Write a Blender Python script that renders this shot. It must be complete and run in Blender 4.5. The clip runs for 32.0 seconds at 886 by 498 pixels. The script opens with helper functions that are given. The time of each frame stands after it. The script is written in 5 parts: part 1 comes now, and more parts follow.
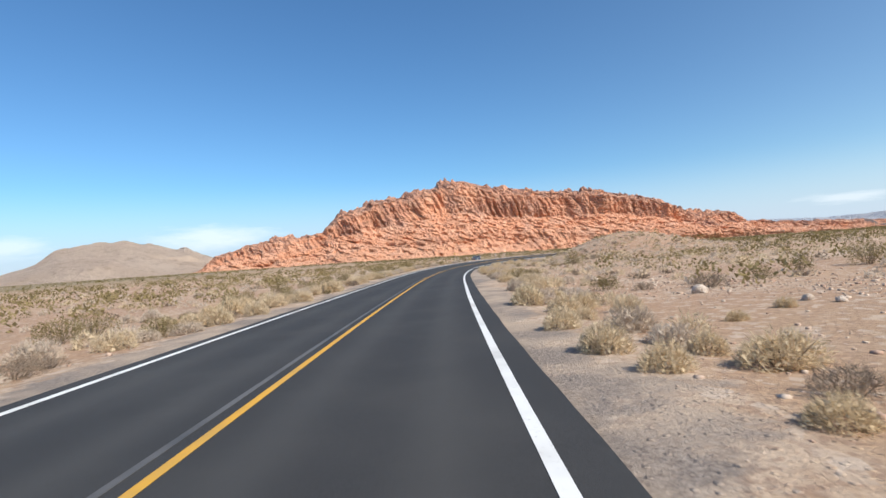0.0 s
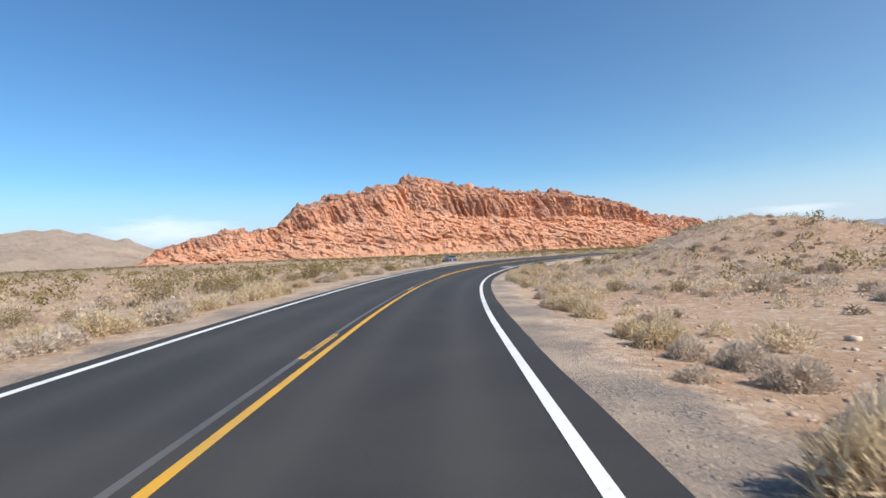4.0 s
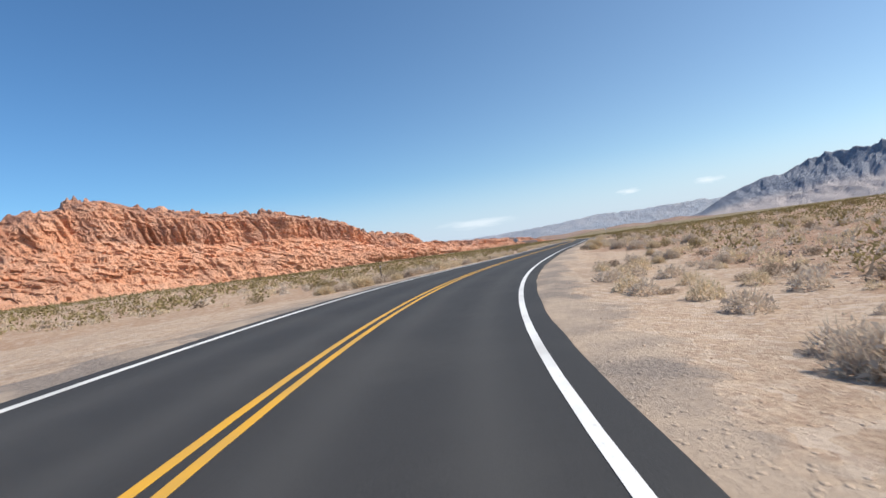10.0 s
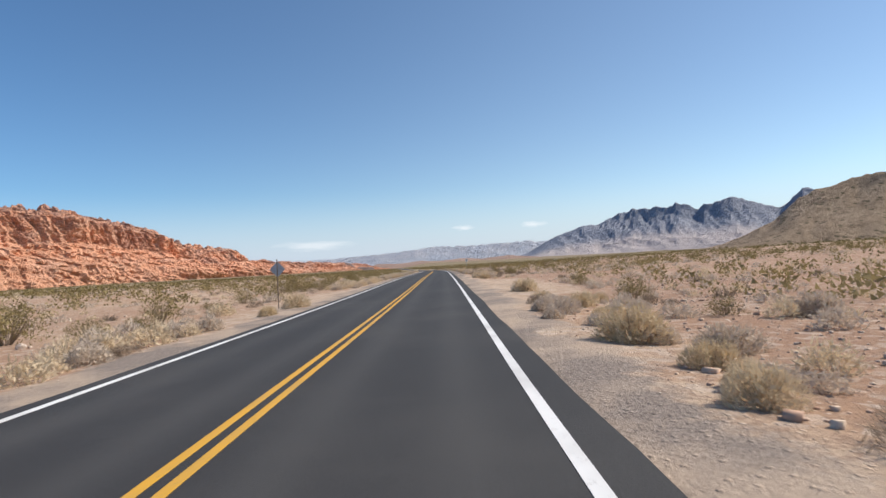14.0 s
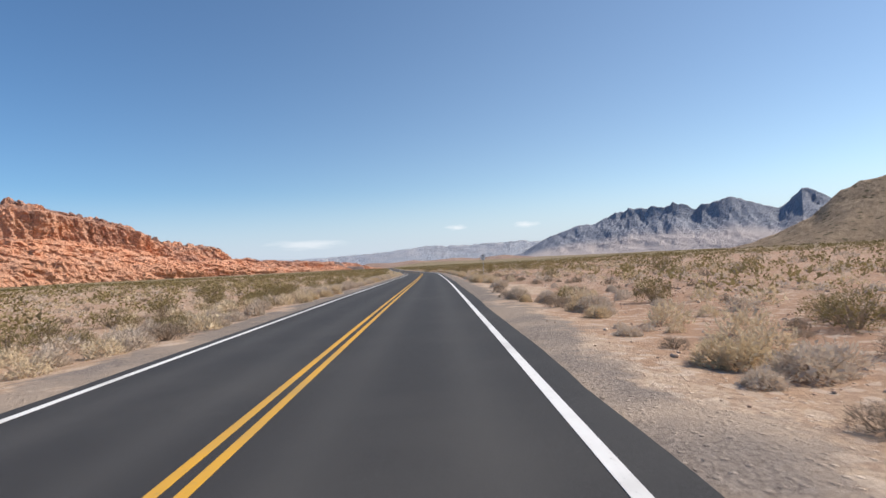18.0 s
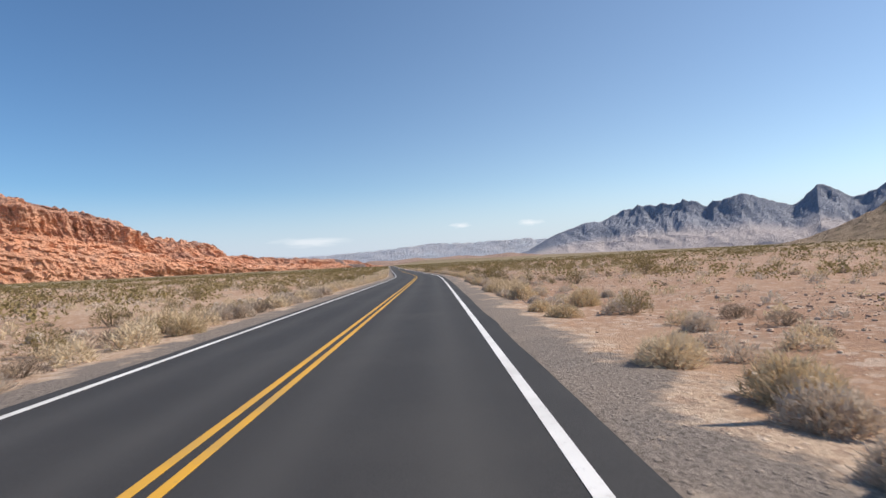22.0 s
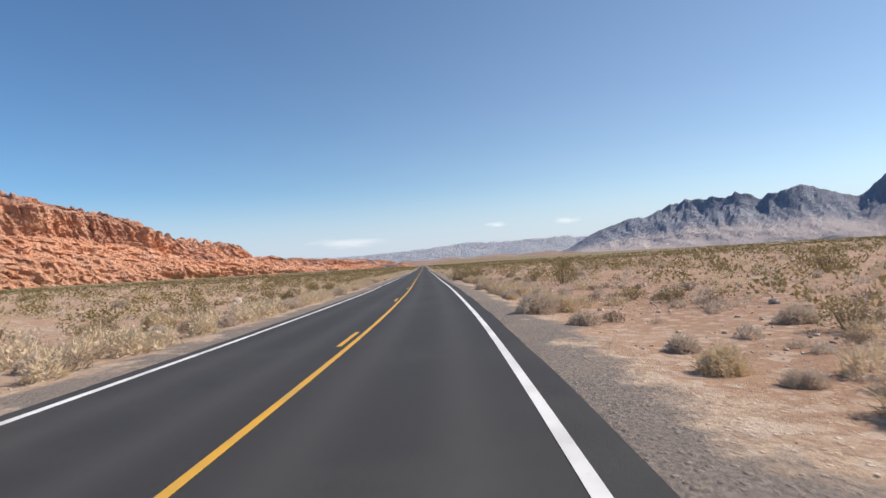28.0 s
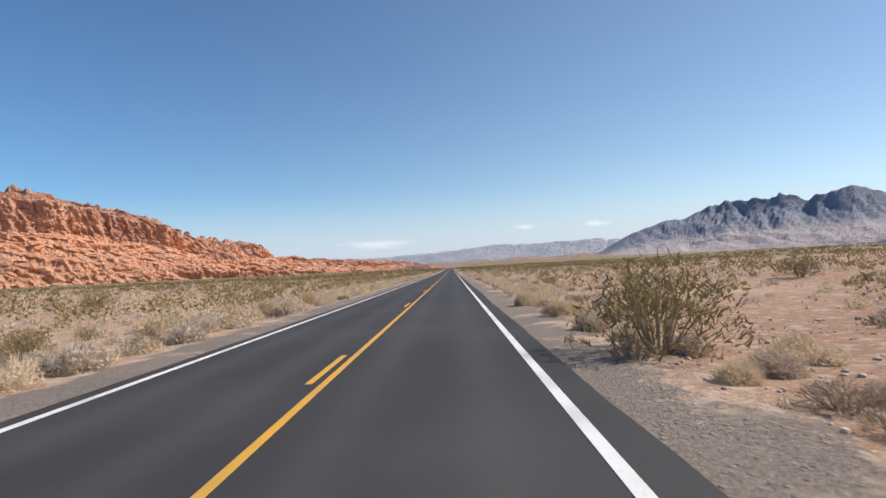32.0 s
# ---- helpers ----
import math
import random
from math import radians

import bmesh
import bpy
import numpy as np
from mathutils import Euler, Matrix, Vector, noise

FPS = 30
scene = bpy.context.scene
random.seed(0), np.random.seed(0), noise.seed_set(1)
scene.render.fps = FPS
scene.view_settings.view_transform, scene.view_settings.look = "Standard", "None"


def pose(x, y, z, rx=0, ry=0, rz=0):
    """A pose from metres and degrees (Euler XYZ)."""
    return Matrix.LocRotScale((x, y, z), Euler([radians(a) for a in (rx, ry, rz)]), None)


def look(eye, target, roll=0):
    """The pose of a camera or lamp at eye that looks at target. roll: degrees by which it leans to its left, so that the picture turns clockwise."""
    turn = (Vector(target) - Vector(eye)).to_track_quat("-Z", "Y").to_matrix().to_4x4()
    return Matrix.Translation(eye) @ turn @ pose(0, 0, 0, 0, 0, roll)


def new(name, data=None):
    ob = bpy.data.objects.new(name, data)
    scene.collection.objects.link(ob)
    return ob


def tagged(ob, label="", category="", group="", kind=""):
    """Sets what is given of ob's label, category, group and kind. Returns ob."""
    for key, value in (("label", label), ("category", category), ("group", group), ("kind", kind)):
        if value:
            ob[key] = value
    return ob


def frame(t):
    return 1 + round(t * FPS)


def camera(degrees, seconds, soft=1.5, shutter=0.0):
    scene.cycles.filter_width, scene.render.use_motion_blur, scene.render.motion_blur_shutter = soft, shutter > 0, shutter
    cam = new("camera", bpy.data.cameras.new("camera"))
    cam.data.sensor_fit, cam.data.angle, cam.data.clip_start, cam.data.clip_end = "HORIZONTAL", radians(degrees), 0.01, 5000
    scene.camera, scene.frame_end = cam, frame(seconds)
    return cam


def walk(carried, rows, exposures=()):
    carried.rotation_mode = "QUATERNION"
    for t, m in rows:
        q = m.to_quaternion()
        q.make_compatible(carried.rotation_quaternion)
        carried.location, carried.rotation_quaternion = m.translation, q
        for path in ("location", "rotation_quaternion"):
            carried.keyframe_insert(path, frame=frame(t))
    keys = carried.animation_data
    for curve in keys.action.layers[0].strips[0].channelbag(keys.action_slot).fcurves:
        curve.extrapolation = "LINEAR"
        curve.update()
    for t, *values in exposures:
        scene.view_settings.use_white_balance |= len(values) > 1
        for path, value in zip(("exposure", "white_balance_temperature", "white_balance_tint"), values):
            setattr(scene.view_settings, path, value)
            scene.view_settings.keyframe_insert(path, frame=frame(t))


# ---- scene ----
# The camera rides at a steady height over the road: seconds, x, y, height, yaw (clockwise from +y), pitch, roll.
cam = camera(76.13, 32.0, 1.5, 0.08)
PATH = [
    (0.0, 0.01, -0.01, 1.71, 2.23, 0.40, -3.74),
    (0.5, 0.25, 7.10, 1.64, 2.71, -0.51, -4.87),
    (1.0, 0.55, 14.22, 1.57, 3.16, -0.02, -4.89),
    (1.5, 0.88, 21.36, 1.51, 3.20, -0.23, -3.20),
    (2.0, 1.24, 28.51, 1.45, 3.43, -0.06, -1.99),
    (2.5, 1.64, 35.69, 1.39, 3.93, 0.18, -0.74),
    (3.0, 2.11, 42.89, 1.33, 4.54, 0.40, -0.31),
    (3.5, 2.66, 50.11, 1.25, 5.11, 0.32, -1.15),
    (5.5, 5.96, 79.00, 0.95, 8.92, -0.28, -5.17),
    (6.0, 7.17, 86.30, 0.88, 10.62, -0.01, -5.41),
    (6.5, 8.63, 93.73, 0.81, 12.56, -0.72, -5.73),
    (7.0, 10.39, 101.23, 0.75, 14.79, -0.01, -5.66),
    (7.5, 12.49, 108.75, 0.70, 17.44, 0.07, -6.22),
    (8.0, 14.93, 116.22, 0.67, 19.86, 0.59, -6.19),
    (8.5, 17.73, 123.54, 0.67, 22.77, 0.32, -5.97),
    (9.0, 20.92, 130.70, 0.68, 26.22, -0.31, -6.29),
    (9.5, 24.61, 137.77, 0.71, 29.69, 0.06, -6.86),
    (10.0, 28.87, 144.72, 0.75, 34.31, 0.28, -7.01),
    (10.5, 33.70, 151.43, 0.80, 38.44, 0.52, -7.37),
    (11.0, 39.01, 157.83, 0.85, 42.10, 0.77, -5.95),
    (11.5, 44.73, 163.87, 0.91, 46.02, 0.93, -4.58),
    (12.0, 50.72, 169.54, 0.95, 48.79, 1.30, -4.44),
    (12.5, 56.78, 174.89, 0.99, 49.79, 1.54, -4.26),
    (13.0, 62.76, 180.02, 1.01, 50.25, 1.69, -4.43),
    (13.5, 68.68, 185.01, 1.04, 50.60, 1.79, -3.68),
    (14.0, 74.50, 189.87, 1.05, 50.81, 1.55, -2.74),
    (14.5, 80.24, 194.64, 1.05, 50.92, 1.04, -2.85),
    (16.5, 103.21, 213.67, 1.09, 50.91, 2.31, -0.50),
    (17.0, 108.99, 218.42, 1.11, 51.32, 2.38, -1.56),
    (17.5, 114.79, 223.14, 1.14, 51.55, 1.93, -2.38),
    (18.0, 120.54, 227.82, 1.16, 51.53, 1.48, -2.46),
    (18.5, 126.24, 232.45, 1.17, 51.30, 1.09, -2.58),
    (19.0, 131.88, 237.06, 1.18, 51.36, 1.15, -2.24),
    (19.5, 137.52, 241.67, 1.17, 51.38, 1.35, -1.99),
    (20.0, 143.16, 246.26, 1.17, 51.36, 1.69, -1.08),
    (20.5, 148.81, 250.87, 1.15, 51.48, 1.84, -0.96),
    (21.0, 154.48, 255.48, 1.13, 51.43, 1.78, -1.30),
    (21.5, 160.15, 260.11, 1.11, 51.28, 1.59, -2.03),
    (22.0, 165.82, 264.76, 1.07, 51.12, 1.28, -2.31),
    (22.5, 171.48, 269.43, 1.03, 51.02, 1.05, -2.37),
    (23.0, 177.17, 274.14, 1.00, 50.99, 1.12, -2.56),
    (23.5, 182.84, 278.84, 0.96, 50.84, 1.01, -2.20),
    (24.0, 188.47, 283.53, 0.92, 50.78, 1.19, -2.25),
    (24.5, 194.07, 288.20, 0.88, 50.71, 1.20, -2.58),
    (25.0, 199.59, 292.82, 0.83, 50.69, 1.27, -2.47),
    (25.5, 204.97, 297.33, 0.79, 50.55, 1.18, -2.54),
    (27.5, 225.89, 315.07, 0.60, 48.64, 0.96, -2.97),
    (28.0, 231.25, 319.75, 0.54, 47.51, 1.40, -2.84),
    (28.5, 236.67, 324.65, 0.48, 46.58, 1.52, -2.77),
    (29.0, 242.03, 329.64, 0.41, 45.73, 1.54, -3.34),
    (29.5, 247.33, 334.69, 0.34, 45.20, 1.60, -3.20),
    (30.0, 252.59, 339.77, 0.28, 45.08, 1.87, -2.94),
    (30.5, 257.85, 344.87, 0.23, 44.96, 1.62, -2.59),
    (31.0, 263.11, 350.00, 0.17, 44.83, 1.48, -2.58),
    (31.5, 268.38, 355.15, 0.12, 44.68, 1.54, -2.63),
    (32.0, 273.64, 360.31, 0.07, 44.70, 1.73, -2.32),
]


def ride(x, y, z, yaw, pitch, roll):
    a, b = radians(yaw), radians(pitch)
    way = Vector((math.sin(a) * math.cos(b), math.cos(a) * math.cos(b), math.sin(b)))
    eye = Vector((x, y, z))
    return look(eye, eye + way, roll)


walk(cam, [(t, ride(*row)) for t, *row in PATH],
     exposures=[(0, 0.22, 6450, 9), (8, 0.22, 6400, 9), (13, 0.12, 6700, 12), (32, 0.12, 6800, 14)])

# ---- light: a clear late-morning desert sky ----
SUN_AZIMUTH, SUN_ELEVATION = 128.0, 42.0
world = bpy.data.worlds.new("sky")
scene.world = world
world.use_nodes = True
wt = world.node_tree
wt.nodes.clear()
w_out = wt.nodes.new("ShaderNodeOutputWorld")
w_bg = wt.nodes.new("ShaderNodeBackground")
w_sky = wt.nodes.new("ShaderNodeTexSky")
w_sky.sky_type = "NISHITA"
w_sky.sun_disc = False
w_sky.sun_elevation = radians(SUN_ELEVATION)
w_sky.sun_rotation = radians(SUN_AZIMUTH)
w_sky.altitude, w_sky.air_density, w_sky.dust_density, w_sky.ozone_density = 700, 1.0, 0.25, 1.7
w_bg.inputs["Strength"].default_value = 0.125


def cloud(colour, azimuth, elevation, wide, high, seed, dense):
    """Mixes a small wispy cloud into the sky: its bearing, height and half sizes in degrees."""
    co = wt.nodes.new("ShaderNodeTexCoord")
    ro = wt.nodes.new("ShaderNodeVectorRotate")
    ro.rotation_type = "Z_AXIS"
    ro.inputs["Angle"].default_value = radians(azimuth)
    wt.links.new(co.outputs["Generated"], ro.inputs["Vector"])
    mp = wt.nodes.new("ShaderNodeMapping")
    mp.inputs["Location"].default_value = (0, -1, -math.sin(radians(elevation)) / math.sin(radians(high)))
    mp.inputs["Scale"].default_value = (1 / math.sin(radians(wide)), 1, 1 / math.sin(radians(high)))
    wt.links.new(ro.outputs[0], mp.inputs["Vector"])
    ln = wt.nodes.new("ShaderNodeVectorMath")
    ln.operation = "LENGTH"
    wt.links.new(mp.outputs[0], ln.inputs[0])
    ns = wt.nodes.new("ShaderNodeTexNoise")
    ns.inputs["Scale"].default_value = 1.3
    ns.inputs["Detail"].default_value = 6
    ns.inputs["Roughness"].default_value = 0.65
    off = wt.nodes.new("ShaderNodeVectorMath")
    off.inputs[1].default_value = (seed, 0, 0)
    wt.links.new(mp.outputs[0], off.inputs[0])
    wt.links.new(off.outputs[0], ns.inputs["Vector"])
    sm = wt.nodes.new("ShaderNodeMath")
    sm.operation = "MULTIPLY_ADD"
    sm.inputs[1].default_value = 1.6
    wt.links.new(ns.outputs[0], sm.inputs[0])
    wt.links.new(ln.outputs["Value"], sm.inputs[2])
    mr = wt.nodes.new("ShaderNodeMapRange")
    mr.inputs["From Min"].default_value, mr.inputs["From Max"].default_value = 1.75, 1.0
    mr.inputs["To Max"].default_value = dense
    wt.links.new(sm.outputs[0], mr.inputs["Value"])
    mx = wt.nodes.new("ShaderNodeMix")
    mx.data_type = "RGBA"
    mx.inputs[7].default_value = (7.6, 7.9, 8.2, 1)
    wt.links.new(mr.outputs[0], mx.inputs[0])
    wt.links.new(colour, mx.inputs[6])
    return mx.outputs[2]


def sky_blend(kind, fac, a, b):
    n = wt.nodes.new("ShaderNodeMix")
    n.data_type, n.blend_type = "RGBA", kind
    for socket, v in ((0, fac), (6, a), (7, b)):
        if isinstance(v, tuple):
            n.inputs[socket].default_value = (*v, 1)
        elif isinstance(v, float):
            n.inputs[socket].default_value = v
        else:
            wt.links.new(v, n.inputs[socket])
    return n.outputs[2]


def sky_ramp(direction, lo, hi, to_lo, to_hi):
    """A smooth change across the sky along a direction."""
    co = wt.nodes.new("ShaderNodeTexCoord")
    dt = wt.nodes.new("ShaderNodeVectorMath")
    dt.operation = "DOT_PRODUCT"
    dt.inputs[1].default_value = direction
    wt.links.new(co.outputs["Generated"], dt.inputs[0])
    mr = wt.nodes.new("ShaderNodeMapRange")
    mr.interpolation_type = "SMOOTHSTEP"
    for socket, v in (("From Min", lo), ("From Max", hi), ("To Min", to_lo), ("To Max", to_hi)):
        mr.inputs[socket].default_value = v
    wt.links.new(dt.outputs["Value"], mr.inputs["Value"])
    return mr.outputs[0]


# the sky is a deeper blue away from the sun, and pale at the horizon
towards_sun = (math.sin(radians(SUN_AZIMUTH)), math.cos(radians(SUN_AZIMUTH)), 0.0)
depth = sky_blend("MIX", sky_ramp(towards_sun, -0.7, 0.6, 0.0, 1.0), (0.51, 0.79, 0.99), (0.89, 0.965, 0.98))
sky_colour = sky_blend("MULTIPLY", 1.0, w_sky.outputs[0], depth)
sky_colour = sky_blend("MIX", sky_ramp((0, 0, 1.0), 0.0, 0.14, 0.85, 0.0), sky_colour, (4.25, 5.0, 6.25))
for azimuth, elevation, wide, high, seed, dense in ((-20, 2.8, 7, 1.5, 3, 0.5), (-36, 2.6, 5, 1.2, 8, 0.4), (38, 2.4, 4.2, 0.6, 5, 0.4), (53, 3.6, 1.2, 0.32, 9, 0.5), (60, 3.6, 1.5, 0.36, 14, 0.5)):
    sky_colour = cloud(sky_colour, azimuth, elevation, wide, high, seed, dense)
wt.links.new(sky_colour, w_bg.inputs["Color"])
wt.links.new(w_bg.outputs[0], w_out.inputs["Surface"])

sun = new("sun", bpy.data.lights.new("sun", "SUN"))
sun.data.energy, sun.data.angle, sun.data.color = 4.7, radians(0.53), (1.0, 0.93, 0.82)
sa, se = radians(SUN_AZIMUTH), radians(SUN_ELEVATION)
sun_from = Vector((math.sin(sa) * math.cos(se), math.cos(sa) * math.cos(se), math.sin(se)))
sun.matrix_world = look(sun_from * 100, (0, 0, 0))


# ---- materials ----
class Nodes:
    """A small wrapper that adds and links nodes of one material."""

    def __init__(self, name, rough=0.9, metal=0.0, spec=0.3):
        self.m = bpy.data.materials.new(name)
        self.m.use_nodes = True
        self.t = self.m.node_tree
        self.b = self.t.nodes["Principled BSDF"]
        self.b.inputs["Roughness"].default_value = rough
        self.b.inputs["Metallic"].default_value = metal
        self.b.inputs["Specular IOR Level"].default_value = spec
        self.geo = self.t.nodes.new("ShaderNodeNewGeometry")

    def link(self, a, b):
        self.t.links.new(a, b)

    def noise(self, scale, detail=4, rough=0.6, stretch=(1, 1, 1), offset=(0, 0, 0), lo=0.35, hi=0.65, kind="fac"):
        mp = self.t.nodes.new("ShaderNodeMapping")
        mp.inputs["Scale"].default_value = stretch
        mp.inputs["Location"].default_value = offset
        self.link(self.geo.outputs["Position"], mp.inputs["Vector"])
        n = self.t.nodes.new("ShaderNodeTexNoise")
        n.inputs["Scale"].default_value = scale
        n.inputs["Detail"].default_value = detail
        n.inputs["Roughness"].default_value = rough
        self.link(mp.outputs[0], n.inputs["Vector"])
        return self.remap(n.outputs[0], lo, hi)

    def cells(self, scale, stretch=(1, 1, 1), output="Distance"):
        mp = self.t.nodes.new("ShaderNodeMapping")
        mp.inputs["Scale"].default_value = stretch
        self.link(self.geo.outputs["Position"], mp.inputs["Vector"])
        n = self.t.nodes.new("ShaderNodeTexVoronoi")
        n.inputs["Scale"].default_value = scale
        self.link(mp.outputs[0], n.inputs["Vector"])
        return n.outputs[output]

    def remap(self, a, lo, hi, to_lo=0.0, to_hi=1.0):
        r = self.t.nodes.new("ShaderNodeMapRange")
        r.inputs["From Min"].default_value, r.inputs["From Max"].default_value = lo, hi
        r.inputs["To Min"].default_value, r.inputs["To Max"].default_value = to_lo, to_hi
        self.link(a, r.inputs["Value"])
        return r.outputs[0]

    def attr(self, name):
        n = self.t.nodes.new("ShaderNodeAttribute")
        n.attribute_name = name
        return n.outputs["Fac"]

    def maths(self, op, a, b):
        n = self.t.nodes.new("ShaderNodeMath")
        n.operation = op
        for i, v in enumerate((a, b)):
            if isinstance(v, (int, float)):
                n.inputs[i].default_value = v
            else:
                self.link(v, n.inputs[i])
        return n.outputs[0]

    def mix(self, fac, a, b):
        n = self.t.nodes.new("ShaderNodeMix")
        n.data_type = "RGBA"
        if isinstance(fac, (int, float)):
            n.inputs[0].default_value = fac
        else:
            self.link(fac, n.inputs[0])
        for i, v in ((6, a), (7, b)):
            if isinstance(v, tuple):
                n.inputs[i].default_value = (*v, 1)
            else:
                self.link(v, n.inputs[i])
        return n.outputs[2]

    def random(self):
        return self.t.nodes.new("ShaderNodeObjectInfo").outputs["Random"]

    def color(self, c):
        if isinstance(c, tuple):
            self.b.inputs["Base Color"].default_value = (*c, 1)
        else:
            self.link(c, self.b.inputs["Base Color"])

    def bump(self, height, strength=0.5, distance=0.05):
        n = self.t.nodes.new("ShaderNodeBump")
        n.inputs["Strength"].default_value = strength
        n.inputs["Distance"].default_value = distance
        self.link(height, n.inputs["Height"])
        self.link(n.outputs[0], self.b.inputs["Normal"])


def ground_material():
    k = Nodes("desert_soil", 0.95, spec=0.15)
    sand, pink, pale = (0.52, 0.36, 0.235), (0.47, 0.295, 0.19), (0.62, 0.475, 0.345)
    c = k.mix(k.noise(0.035, 5, lo=0.38, hi=0.6), sand, pink)
    c = k.mix(k.noise(0.12, 6, lo=0.5, hi=0.68), c, pale)
    red = k.maths("MULTIPLY", k.attr("red_soil"), k.noise(0.09, 6, 0.7, lo=0.2, hi=0.55))
    c = k.mix(k.maths("MULTIPLY", red, 0.8), c, (0.38, 0.22, 0.14))
    # bare trodden dirt of the pull-outs, with lengthwise wheel streaks
    bare = k.remap(k.maths("ADD", k.attr("bare"), k.remap(k.noise(0.5, 6, 0.7), 0, 1, -0.4, 0.4)), 0.3, 0.75)
    dirt = k.mix(k.noise(0.9, 6, 0.7, lo=0.4, hi=0.65), (0.62, 0.475, 0.35), (0.53, 0.375, 0.255))
    ruts = k.remap(k.maths("ADD", k.attr("rut"), k.remap(k.noise(0.35, 5, 0.7), 0, 1, -0.5, 0.5)), 0.35, 0.9)
    dirt = k.mix(k.maths("MULTIPLY", ruts, 0.6), dirt, (0.37, 0.285, 0.215))
    c = k.mix(bare, c, dirt)
    grit = k.noise(9, 6, 0.75, lo=0.4, hi=0.7)
    c = k.mix(k.maths("MULTIPLY", grit, 0.5), c, (0.27, 0.18, 0.13))
    peb = k.remap(k.cells(7.0), 0.12, 0.26, 1, 0)
    c = k.mix(k.maths("MULTIPLY", peb, k.noise(0.3, 3, lo=0.42, hi=0.58)), c, (0.62, 0.50, 0.40))
    pebble = k.remap(k.cells(12.0, output="Color"), 0.55, 0.75)
    c = k.mix(k.maths("MULTIPLY", pebble, 0.45), c, (0.27, 0.165, 0.12))
    pebble = k.remap(k.cells(4.3, output="Color"), 0.62, 0.8)
    c = k.mix(k.maths("MULTIPLY", pebble, 0.45), c, (0.66, 0.55, 0.45))
    # gravel verge along the asphalt
    verge = k.attr("verge")
    gr = k.mix(k.noise(16, 5, 0.85, lo=0.35, hi=0.65), (0.165, 0.13, 0.11), (0.41, 0.34, 0.285))
    gr = k.mix(k.maths("MULTIPLY", k.noise(0.4, 4, lo=0.42, hi=0.6), 0.8), gr, (0.52, 0.40, 0.30))
    coarse = k.mix(k.noise(16, 5, 0.85, lo=0.35, hi=0.65), (0.105, 0.088, 0.077), (0.33, 0.28, 0.24))
    gr = k.mix(k.maths("MULTIPLY", k.attr("coarse_gravel"), 0.85), gr, coarse)
    edge = k.remap(k.maths("ADD", verge, k.remap(k.noise(0.45, 6, 0.7), 0, 1, -0.45, 0.45)), 0.35, 0.65)
    c = k.mix(edge, c, gr)
    far = k.attr("far_scrub")
    scrub = k.mix(k.noise(0.06, 8, 0.8, lo=0.42, hi=0.58), (0.33, 0.255, 0.155), (0.15, 0.13, 0.07))
    c = k.mix(k.maths("MULTIPLY", far, 0.9), c, scrub)
    k.color(c)
    k.bump(k.maths("ADD", k.noise(9, 6, 0.75, lo=0, hi=1), k.maths("MULTIPLY", peb, 0.5)), 0.8, 0.06)
    return k.m


def asphalt_material():
    k = Nodes("asphalt", 0.82, spec=0.35)
    lane = k.attr("wheel")
    c = k.mix(k.noise(60, 3, 0.7, lo=0.3, hi=0.7), (0.025, 0.0243, 0.0245), (0.055, 0.0525, 0.0515))
    c = k.mix(k.maths("MULTIPLY", lane, 0.55), c, (0.072, 0.069, 0.066))
    c = k.mix(k.maths("MULTIPLY", k.noise(0.25, 5, stretch=(1, 1, 1), lo=0.45, hi=0.75), 0.5), c, (0.082, 0.077, 0.071))
    k.color(c)
    k.bump(k.noise(90, 3, lo=0, hi=1), 0.5, 0.01)
    return k.m


def paint_material(name, col, worn):
    k = Nodes(name, 0.6, spec=0.4)
    c = k.mix(k.noise(14, 5, 0.7, lo=0.58, hi=0.75), col, worn)
    k.color(k.mix(k.noise(0.6, 3, lo=0.45, hi=0.8), c, worn))
    k.bump(k.noise(80, 2, lo=0, hi=1), 0.3, 0.005)
    return k.m


